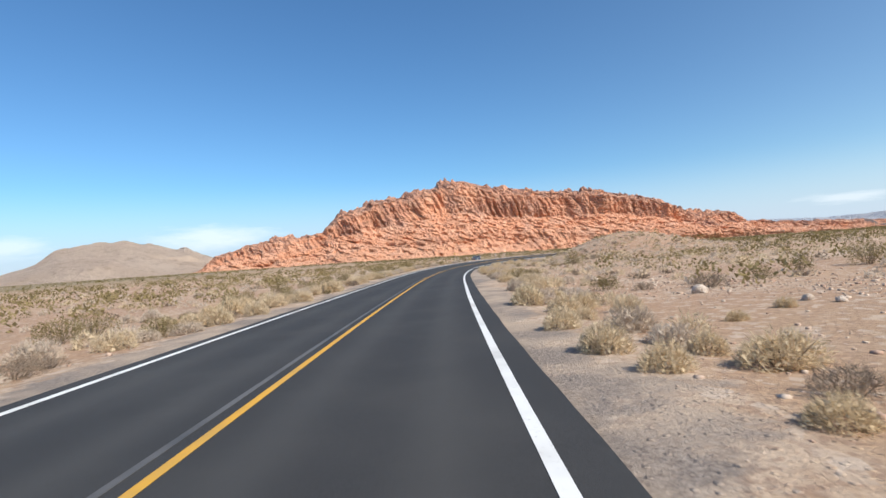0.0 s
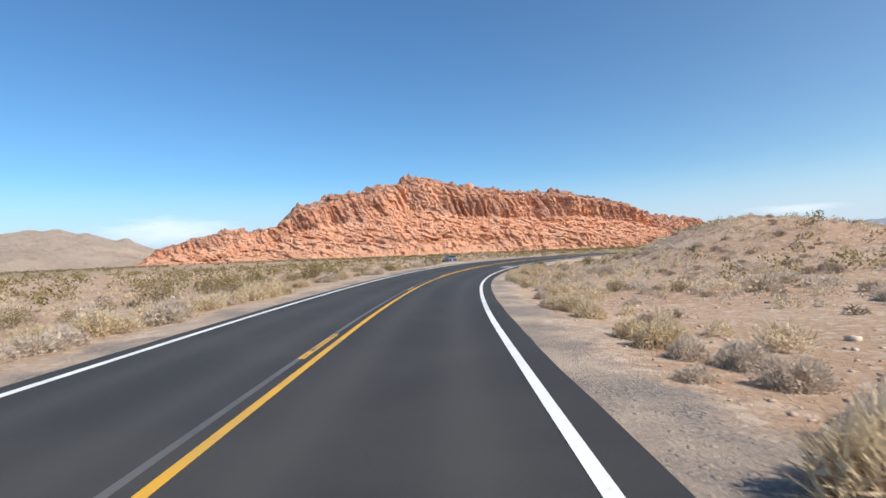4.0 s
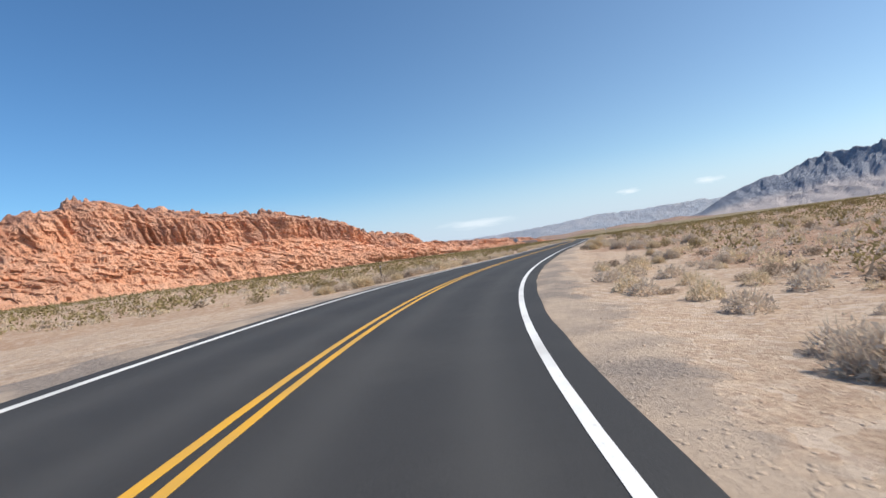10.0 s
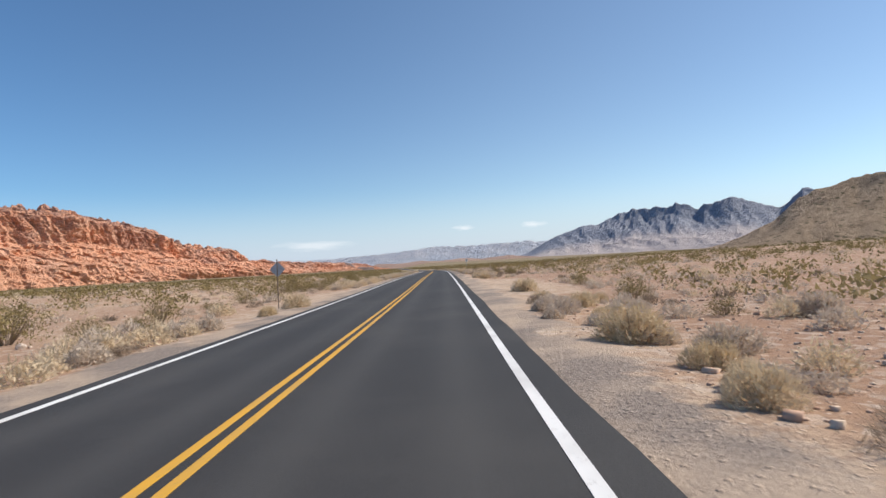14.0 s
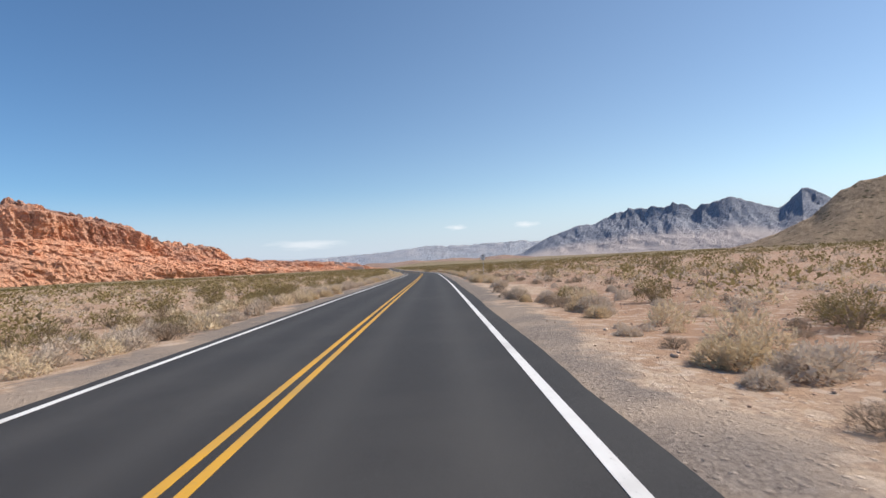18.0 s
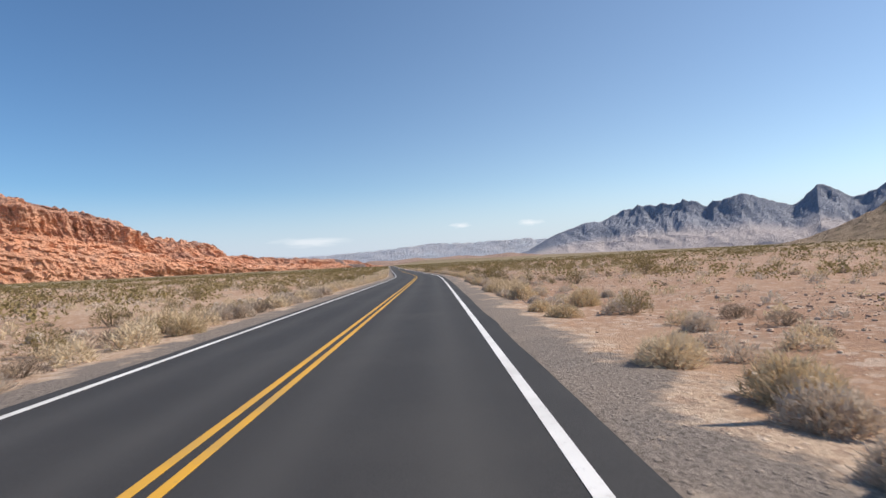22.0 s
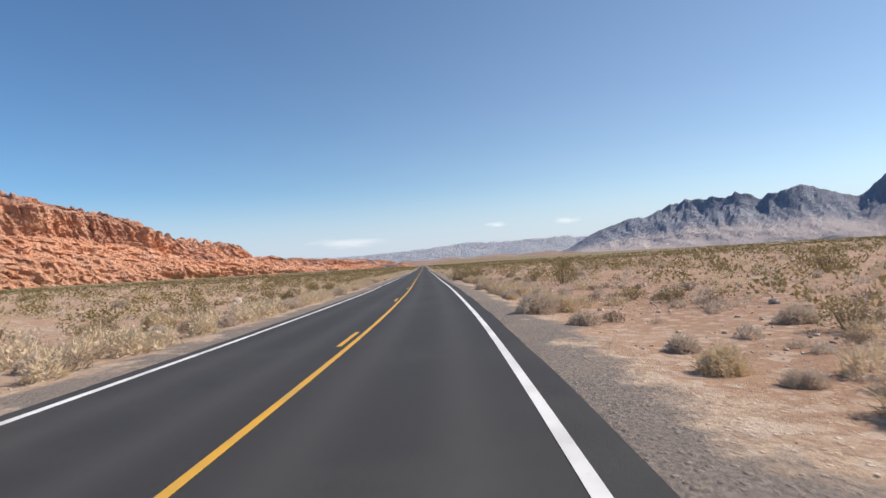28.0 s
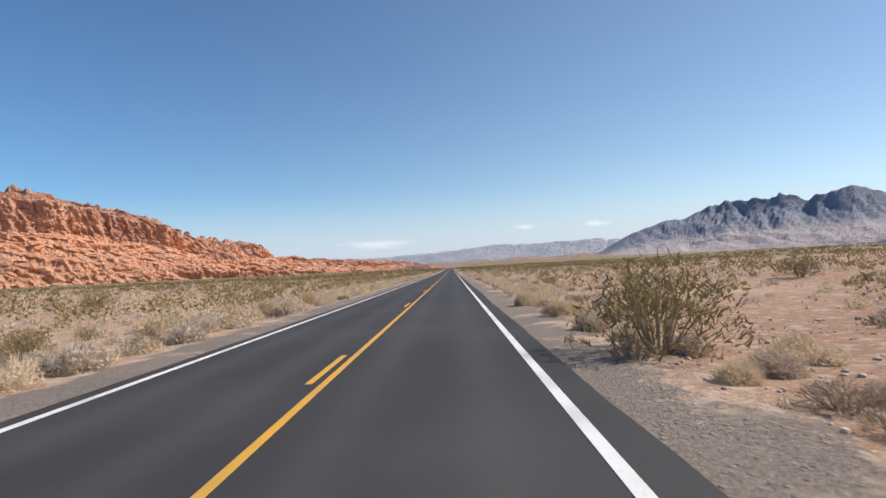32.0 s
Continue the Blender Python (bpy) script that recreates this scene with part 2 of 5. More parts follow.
def red_rock_material():
    k = Nodes("red_sandstone", 0.92, spec=0.12)
    c = k.mix(k.noise(0.022, 6, 0.7, lo=0.4, hi=0.6), (0.80, 0.39, 0.23), (0.84, 0.50, 0.345))
    strata = k.noise(0.05, 7, 0.7, stretch=(0.3, 0.3, 2.6), lo=0.44, hi=0.6)
    c = k.mix(k.maths("MULTIPLY", strata, 0.5), c, (0.66, 0.325, 0.20))
    low = k.attr("talus")
    c = k.mix(k.maths("MULTIPLY", low, k.noise(0.04, 6, 0.7, lo=0.38, hi=0.6)), c, (0.76, 0.42, 0.27))
    # dark desert varnish that runs down the cliffs
    streak = k.noise(0.06, 7, 0.75, stretch=(1.3, 1.3, 0.14), lo=0.31, hi=0.52)
    patch = k.noise(0.014, 5, 0.7, lo=0.40, hi=0.60)
    varnish = k.maths("MULTIPLY", k.attr("cliff"), k.maths("MULTIPLY", streak, patch))
    c = k.mix(k.maths("MULTIPLY", varnish, 0.62), c, (0.27, 0.15, 0.13))
    knob = k.maths("MULTIPLY", k.attr("crown"), k.noise(0.05, 6, 0.75, lo=0.42, hi=0.56))
    c = k.mix(k.maths("MULTIPLY", knob, 0.8), c, (0.20, 0.125, 0.115))
    rubble = k.maths("MULTIPLY", k.noise(0.16, 6, 0.8, lo=0.52, hi=0.64), 0.42)
    c = k.mix(rubble, c, (0.40, 0.18, 0.115))
    crack = k.maths("MULTIPLY", k.noise(0.09, 8, 0.8, stretch=(1.6, 1.6, 0.7), offset=(40, 7, 3), lo=0.57, hi=0.62), 0.5)
    c = k.mix(crack, c, (0.24, 0.105, 0.075))
    k.color(c)
    k.bump(k.noise(0.09, 10, 0.8, lo=0, hi=1), 0.9, 8.0)
    return k.m


def slope_material(name, a, b, c2, scale, bump, speck=None, fan=None):
    k = Nodes(name, 0.95, spec=0.1)
    c = k.mix(k.noise(scale, 6, 0.7, lo=0.38, hi=0.62), a, b)
    c = k.mix(k.noise(scale * 4, 6, 0.75, stretch=(1, 1, 0.5), lo=0.5, hi=0.68), c, c2)
    if fan:
        c = k.mix(k.maths("MULTIPLY", k.attr("fan"), 0.9), c, fan)
    if speck:
        c = k.mix(k.remap(k.cells(0.16), 0.18, 0.32, 0.85, 0), c, speck)
    k.color(c)
    k.bump(k.noise(scale * 3, 9, 0.75, lo=0, hi=1), 1.0, bump)
    return k.m


def leaf_material(name, a, b, tip):
    k = Nodes(name, 0.85, spec=0.1)
    isl = k.geo.outputs["Random Per Island"]
    c = k.mix(isl, a, b)
    c = k.mix(k.maths("MULTIPLY", k.random(), 0.6), c, tip)
    k.color(c)
    thin = k.t.nodes.new("ShaderNodeBsdfTranslucent")
    k.link(c, thin.inputs["Color"])
    both = k.t.nodes.new("ShaderNodeMixShader")
    both.inputs[0].default_value = 0.3
    k.link(k.b.outputs[0], both.inputs[1])
    k.link(thin.outputs[0], both.inputs[2])
    k.link(both.outputs[0], k.t.nodes["Material Output"].inputs["Surface"])
    return k.m


def plain(name, col, rough=0.6, metal=0.0, spec=0.4, var=0.12, scale=6.0):
    k = Nodes(name, rough, metal, spec)
    dark = tuple(v * (1 - 2 * var) for v in col)
    c = k.mix(k.noise(scale, 5, 0.7, lo=0.4, hi=0.7), col, dark)
    k.color(c)
    return k.m


SOIL = ground_material()
ASPHALT = asphalt_material()
WHITE_PAINT = paint_material("white_road_paint", (0.80, 0.79, 0.76), (0.50, 0.48, 0.45))
YELLOW_PAINT = paint_material("yellow_road_paint", (0.70, 0.37, 0.035), (0.46, 0.29, 0.08))
OLD_PAINT = paint_material("worn_grey_paint", (0.13, 0.122, 0.115), (0.06, 0.058, 0.056))
RED_ROCK = red_rock_material()
# grey-blue limestone and pale fans, both lightened in colour to stand for haze
HAZED_DARK_ROCK = slope_material("hazed_dark_limestone", (0.245, 0.265, 0.315), (0.30, 0.315, 0.36), (0.19, 0.21, 0.255), 0.016, 9, fan=(0.48, 0.42, 0.405))
# the far range's pale blue is distance haze put into its base colour
HAZE_BLUE_ROCK = slope_material("haze_blue_ridge_rock", (0.43, 0.47, 0.54), (0.52, 0.53, 0.57), (0.37, 0.41, 0.49), 0.006, 40)
TAN_ROCK = slope_material("tan_hill_soil", (0.60, 0.46, 0.36), (0.67, 0.535, 0.43), (0.49, 0.365, 0.28), 0.012, 22)
BROWN_ROCK = slope_material("brown_scree", (0.40, 0.295, 0.205), (0.47, 0.355, 0.25), (0.23, 0.17, 0.12), 0.03, 9, (0.15, 0.13, 0.08))
DARK_BUTTE = slope_material("dark_butte_rock", (0.20, 0.15, 0.135), (0.26, 0.19, 0.165), (0.14, 0.11, 0.10), 0.03, 6)
LOW_BROWN = slope_material("brown_hill_soil", (0.36, 0.25, 0.20), (0.43, 0.31, 0.25), (0.28, 0.20, 0.16), 0.015, 8)
STRAW = leaf_material("straw_foliage", (0.70, 0.56, 0.37), (0.56, 0.43, 0.265), (0.72, 0.60, 0.44))
GREY = leaf_material("grey_foliage", (0.64, 0.53, 0.425), (0.48, 0.385, 0.295), (0.68, 0.575, 0.47))
OLIVE = leaf_material("olive_foliage", (0.26, 0.205, 0.085), (0.16, 0.13, 0.055), (0.36, 0.28, 0.14))
TWIG = leaf_material("dry_twigs", (0.33, 0.25, 0.185), (0.22, 0.17, 0.125), (0.42, 0.33, 0.25))
STONE = slope_material("pale_stone", (0.56, 0.45, 0.36), (0.62, 0.53, 0.45), (0.40, 0.30, 0.23), 3.0, 0.05)


# ---- the road in plan ----
ROAD = [(-4.6, -59.9), (-3.5, -24.9), (-2.78, 0.07), (-2.09, 14.34), (-1.35, 28.65), (-0.3, 43.06), (0.09, 50.32), (3.43, 79.38), (4.75, 86.74), (7.84, 101.88), (12.46, 117.09), (18.4, 131.91), (26.65, 146.2), (37.05, 159.57), (49.02, 171.42), (61.2, 181.86), (72.88, 191.81), (78.71, 196.47), (107.67, 220.04), (119.18, 229.5), (130.48, 238.78), (141.72, 248.04), (153, 257.28), (164.29, 266.61), (175.62, 276.02), (186.87, 285.46), (197.98, 294.74), (203.36, 299.25), (224.27, 316.96), (229.55, 321.67), (240.45, 331.32), (250.98, 341.44), (261.61, 351.54), (272.1, 361.89), (314.9, 403.9), (414.9, 502), (629, 712.1), (914.5, 992.2)]


def smooth_line(points, step):
    """Catmull-Rom through the points, at an even step."""
    p = np.array(points)
    p = np.vstack([2 * p[0] - p[1], p, 2 * p[-1] - p[-2]])
    out = []
    for i in range(1, len(p) - 2):
        a, b, c, d = p[i - 1:i + 3]
        n = max(2, int(np.linalg.norm(c - b) / 0.5))
        u = np.linspace(0, 1, n, endpoint=False)[:, None]
        out.append(0.5 * (2 * b + (c - a) * u + (2 * a - 5 * b + 4 * c - d) * u ** 2 + (3 * b - a - 3 * c + d) * u ** 3))
    q = np.vstack(out + [p[-2:-1]])
    s = np.r_[0, np.cumsum(np.linalg.norm(np.diff(q, axis=0), axis=1))]
    e = np.arange(0, s[-1], step)
    w = int(12 / step)
    line = np.c_[np.interp(e, s, q[:, 0]), np.interp(e, s, q[:, 1])]
    pad = np.vstack([line[:1] + (line[:1] - line[1:2]) * np.arange(w, 0, -1)[:, None], line, line[-1:] + (line[-1:] - line[-2:-1]) * np.arange(1, w + 1)[:, None]])
    ker = np.ones(2 * w + 1) / (2 * w + 1)
    return np.c_[np.convolve(pad[:, 0], ker, "valid"), np.convolve(pad[:, 1], ker, "valid")]


LINE = smooth_line(ROAD, 1.0)
TANGENT = np.gradient(LINE, axis=0)
TANGENT /= np.linalg.norm(TANGENT, axis=1)[:, None]
RIGHT = np.c_[TANGENT[:, 1], -TANGENT[:, 0]]
COARSE = LINE[::4]


def along_road(s, d):
    """The plan point s metres along the road's centre and d metres to its right."""
    i = np.clip(s, 0, len(LINE) - 1.001)
    j = np.floor(i).astype(int)
    u = (i - j)[..., None]
    c = LINE[j] * (1 - u) + LINE[j + 1] * u
    n = RIGHT[j] * (1 - u) + RIGHT[j + 1] * u
    return c + n * np.asarray(d)[..., None]


def road_coords(xy):
    """Station and signed offset (right is positive) of plan points."""
    xy = np.atleast_2d(np.asarray(xy, float))
    s, d = np.empty(len(xy)), np.empty(len(xy))
    for a in range(0, len(xy), 4000):
        part_xy = xy[a:a + 4000]
        j = ((part_xy[:, None] - COARSE[None]) ** 2).sum(2).argmin(1) * 4
        best = np.full(len(part_xy), 1e18)
        bj = j.copy()
        for o in range(-3, 4):
            q = np.clip(j + o, 0, len(LINE) - 1)
            dist = ((part_xy - LINE[q]) ** 2).sum(1)
            m = dist < best
            best[m], bj[m] = dist[m], q[m]
        r = part_xy - LINE[bj]
        s[a:a + 4000] = bj + (r * TANGENT[bj]).sum(1)
        lat = (r * RIGHT[bj]).sum(1)
        d[a:a + 4000] = np.sign(lat) * np.maximum(np.abs(lat), np.where(np.abs((r * TANGENT[bj]).sum(1)) > 2, np.sqrt(best), 0))
    return s, d


def banking(s):
    """Cross fall of the road, positive where its right side is low, as in the bend."""
    return np.interp(s, [60, 103, 120, 147, 165, 178, 194, 211, 228, 250, 276, 321, 394, 479, 500, 523],
                     [-0.01, -0.014, 0.008, 0.034, 0.058, 0.07, 0.068, 0.06, 0.042, 0.01, -0.02, -0.02, -0.024, -0.016, -0.012, -0.02])


# slope of the road along its length, by station
SLOPE = ([0, 60, 103, 147, 178, 210, 228, 276, 321, 350, 394, 438, 479, 493, 523, 538, 600, 760, 900],
         [-0.010, -0.010, -0.008, -0.007, -0.001, 0.004, 0.003, -0.001, 0.004, 0.0, -0.005, -0.0055, -0.008, -0.009, -0.008, -0.006, -0.005, -0.004, 0.0])
CLIMB = np.cumsum(np.interp(np.arange(2000.0), *SLOPE))


def grade(s):
    """The road's height along its length: it dips gently, crests, and falls to the far flats."""
    return np.interp(s, np.arange(2000.0), CLIMB - CLIMB[60])


def road_height(s, d):
    d = np.asarray(d, float)
    return grade(s) - banking(s) * np.clip(d, -4.6, 8) * (1 - ease(np.abs(d), 10, 40))


def ease(x, a, b):
    u = np.clip((np.asarray(x, float) - a) / (b - a), 0, 1)
    return u * u * (3 - 2 * u)


def lattice(x, y, seed):
    """Smooth value noise on the plane, -1 to 1."""
    i, j = np.floor(x).astype(np.int64), np.floor(y).astype(np.int64)
    u, v = x - i, y - j
    u, v = u * u * (3 - 2 * u), v * v * (3 - 2 * v)

    def h(a, b):
        n = (a * 374761393 + b * 668265263 + seed * 974711) & 0x7fffffff
        n = ((n ^ (n >> 13)) * 1274126177) & 0x7fffffff
        return ((n ^ (n >> 16)) & 0xffff) / 32767.5 - 1
    return (h(i, j) * (1 - u) + h(i + 1, j) * u) * (1 - v) + (h(i, j + 1) * (1 - u) + h(i + 1, j + 1) * u) * v


def cell(x, y, seed):
    """One random value, -1 to 1, for each unit cell of the plane."""
    i, j = np.floor(x).astype(np.int64), np.floor(y).astype(np.int64)
    n = (i * 374761393 + j * 668265263 + seed * 974711) & 0x7fffffff
    n = ((n ^ (n >> 13)) * 1274126177) & 0x7fffffff
    return ((n ^ (n >> 16)) & 0xffff) / 32767.5 - 1


def fractal(x, y, seed, octaves=5, gain=0.5):
    t, a, n = 0, 1.0, 0.0
    for o in range(octaves):
        t = t + a * lattice(x * 2 ** o + 17.3 * o, y * 2 ** o - 9.1 * o, seed + o)
        n, a = n + a, a * gain
    return t / n


def terrain(xy):
    """Height of the open ground."""
    xy = np.atleast_2d(np.asarray(xy, float))
    x, y = xy[:, 0], xy[:, 1]
    s, d = road_coords(xy)
    ad = np.abs(d)
    z = road_height(s, d) - 0.07 * (1 - ease(ad, 4.0, 4.5)) - 0.02
    z = z - 0.16 * ease(ad, 4.6, 7.0)
    right, left = np.maximum(d - 8, 0), np.maximum(-d - 8, 0)
    z = z + np.where(d > 0, 0.016 * np.minimum(right, 60) + 0.010 * np.maximum(right - 60, 0), 0)
    z = z + np.where(d > 0, 0.010 * ease(s, 380, 480) * np.clip(d - 25, 0, 280), 0)
    z = z - np.where(d < 0, 0.006 * np.minimum(left, 900), 0)
    off = ease(ad, 6, 26)
    z = z + off * (0.45 * fractal(x / 14, y / 14, 3, 4) + 0.05 * fractal(x / 1.7, y / 1.7, 8, 3))
    z = z + ease(ad, 25, 140) * 1.6 * fractal(x / 70, y / 70, 5, 3)
    # the sandy dip of the pull-out outside the bend
    z = z - 0.55 * np.exp(-((x - 17.5) ** 2 + (y - 172) ** 2) / 200) * ease(-d, 7, 16)
    # the low stony hill inside the bend
    ha = (x - 41) * math.cos(0.3) - (y - 112) * math.sin(0.3)
    hb = (x - 41) * math.sin(0.3) + (y - 112) * math.cos(0.3)
    z = z + 4.3 * np.exp(-((ha / 13) ** 2 + (hb / 18) ** 2)) * ease(d, 5.85, 22) * (1 + 0.12 * fractal(x / 7, y / 7, 15, 3))
    return z


# ---- mesh helpers ----
def part(name, bm, material, parent=None, label="", smooth=False):
    """Links a bmesh as one mesh object, under a thing or a part where one is given."""
    me = bpy.data.meshes.new(name)
    if isinstance(bm, tuple):
        me.from_pydata(bm[0], [], bm[1])
    else:
        bm.to_mesh(me)
        bm.free()
    me.materials.append(material)
    if smooth:
        me.polygons.foreach_set("use_smooth", [True] * len(me.polygons))
    ob = new(name, me)
    if parent:
        ob.parent = parent
    if label:
        ob["label"] = label
    return ob


def soft_box(bm, size, at, bevel=0.01, rot=(0, 0, 0), taper=None):
    """A bevelled box added to bm."""
    m = pose(*at, *rot) @ Matrix.Diagonal((*size, 1))
    r = bmesh.ops.create_cube(bm, size=1, matrix=m)
    if taper:
        c = Vector(at)
        for v in r["verts"]:
            if v.co.z > c.z:
                v.co.x, v.co.y = c.x + (v.co.x - c.x) * taper[0], c.y + (v.co.y - c.y) * taper[1]
    if bevel:
        es = list({e for v in r["verts"] for e in v.link_edges})
        bmesh.ops.bevel(bm, geom=es, offset=bevel, segments=2, affect="EDGES", profile=0.6)


def rod(bm, a, b, r0, r1=None, n=8):
    """A tapered rod from a to b added to bm."""
    a, b = Vector(a), Vector(b)
    way = b - a
    m = Matrix.Translation((a + b) / 2) @ way.to_track_quat("Z", "Y").to_matrix().to_4x4()
    bmesh.ops.create_cone(bm, cap_ends=True, segments=n, radius1=r0, radius2=r0 if r1 is None else r1, depth=way.length, matrix=m)


def empty(name, m, label, category, group=""):
    ob = new(name)
    ob.empty_display_size = 0.2
    ob.matrix_world = m
    return tagged(ob, label, category, group)


def grid_mesh(name, P, material, smooth=True, attrs=None):
    """A mesh over a rectangular grid of points P (rows, columns, 3)."""
    r, c = P.shape[:2]
    me = bpy.data.meshes.new(name)
    i = np.arange(r * c).reshape(r, c)
    f = np.stack([i[:-1, :-1], i[:-1, 1:], i[1:, 1:], i[1:, :-1]], -1).reshape(-1, 4)
    me.vertices.add(r * c)
    me.vertices.foreach_set("co", P.reshape(-1).astype(np.float32))
    me.loops.add(f.size)
    me.loops.foreach_set("vertex_index", f.reshape(-1).astype(np.int32))
    me.polygons.add(len(f))
    me.polygons.foreach_set("loop_start", np.arange(0, f.size, 4, dtype=np.int32))
    me.polygons.foreach_set("use_smooth", np.full(len(f), smooth))
    me.update(calc_edges=True)
    for key, val in (attrs or {}).items():
        at = me.attributes.new(key, "FLOAT", "POINT")
        at.data.foreach_set("value", val.reshape(-1).astype(np.float32))
    me.materials.append(material)
    return new(name, me)


# ---- ground: one sheet out to the horizon ----
def graded(lo, hi, step, reach):
    """Even steps from lo to hi, then ever longer ones out to the reach on both sides."""
    mid = list(np.arange(lo, hi + step, step))
    g, w = [], step
    while not g or g[-1] < reach:
        w *= 1.16
        g.append((g[-1] if g else 0) + w)
    return np.array([lo - v for v in g[::-1]] + mid + [mid[-1] + v for v in g])


def build_ground():
    gx, gy = graded(-45, 360, 1.6, 4600), graded(-30, 440, 1.6, 4300)
    X, Y = np.meshgrid(gx, gy)
    xy = np.c_[X.ravel(), Y.ravel()]
    Z = terrain(xy)
    s, d = road_coords(xy)
    ad = np.abs(d)
    wide = np.full(len(s), 5.7)
    for centre, half, side, w in PULLOUTS:
        m = (np.sign(d) == side)
        wide = np.where(m, np.maximum(wide, 5.7 + (w - 5.7) * (1 - ease(np.abs(s - centre), half * 0.6, half))), wide)
    verge = 1 - ease(ad, 4.4, 6.2)
    bare = 1 - ease(ad, wide - 1.4, wide + 1.4)
    rut = np.exp(-((np.abs(ad - 6.4) - 0.8) / 0.45) ** 2) * ease(wide, 6.5, 8.5)
    red_soil = np.where(d > 0, ease(s, 190, 260), 0.25) * ease(ad, 5, 9)
    far = np.maximum(ease(ad, 60, 240), ease(s, 640, 900))
    ob = grid_mesh("ground", np.stack([X, Y, Z.reshape(X.shape)], -1), SOIL,
                   attrs={"verge": verge, "far_scrub": far, "bare": bare, "rut": rut, "red_soil": red_soil, "coarse_gravel": ease(s, 330, 370)})
    return tagged(ob, "tan and pinkish desert soil with gravel and scrub", "ground", kind="structure")


# gravel pull-outs: station, half length, side, outer edge
PULLOUTS = [(228, 38, 1, 11.0), (216, 24, -1, 22.0), (186, 40, -1, 7.0), (316, 16, 1, 10.0), (312, 16, -1, 8.0), (372, 10, 1, 8.5)]
build_ground()


def ribbon(name, s0, s1, d0, d1, z, material, step=2.0, cols=1, thick=0.0, attrs=False, ragged=0.0):
    st = np.arange(s0, s1 + 0.01, step)
    ds = np.linspace(d0, d1, cols + 1)
    P = np.empty((len(st), cols + 1, 3))
    for i, dd in enumerate(ds):
        wander = ragged * fractal(st / 2.7, st * 0 + 5 * i, 29, 3) if ragged and i in (0, cols) else 0.0
        P[:, i, :2] = along_road(st, np.full(len(st), dd) + wander)
        P[:, i, 2] = z + road_height(st, np.full(len(st), dd))
    if thick:
        low = P[:, :1].copy(), P[:, -1:].copy()
        for q in low:
            q[..., 2] -= thick
        P = np.concatenate([low[0], P, low[1]], 1)
    a = None
    if attrs:
        dd = np.r_[d0, ds, d1]
        w = np.exp(-((np.abs(np.abs(dd) - 1.75) - 0.85) / 0.35) ** 2)
        a = {"wheel": np.broadcast_to(w, P.shape[:2]).copy()}
    return grid_mesh(name, P, material, smooth=False, attrs=a)


LAST = len(LINE) - 2.0
road = tagged(ribbon("road", 0, LAST, -3.9, 4.02, 0.0, ASPHALT, 1.0, 34, 0.12, True, 0.05),
              "dark smooth asphalt two-lane desert road", "road", kind="structure")


def stripe(name, s0, s1, d, w, material, label):
    ob = ribbon(name, s0, s1, d - w / 2, d + w / 2, 0.006, material, 2.0 if s1 - s0 > 10 else 0.75, 1, 0.004)
    ob.parent = road
    ob["label"] = label
    return ob


stripe("edge_line", 0, LAST, 3.5, 0.15, WHITE_PAINT, "white painted edge line")
stripe("edge_line", 0, LAST, -3.5, 0.15, WHITE_PAINT, "white painted edge line")
stripe("centre_line", 0, LAST, 0.13, 0.12, YELLOW_PAINT, "solid yellow centre line")
stripe("centre_line", 161, 478, -0.13, 0.12, YELLOW_PAINT, "solid yellow centre line")
stripe("old_line", 0, 161, -0.16, 0.10, OLD_PAINT, "worn grey trace of an old centre line")
for s0 in [109.1, 127.2, 145.3] + list(492.8 + 18.1 * np.arange(0, 22)):
    stripe("centre_dash", s0, s0 + 3.6, -0.13, 0.12, YELLOW_PAINT, "yellow centre dash")


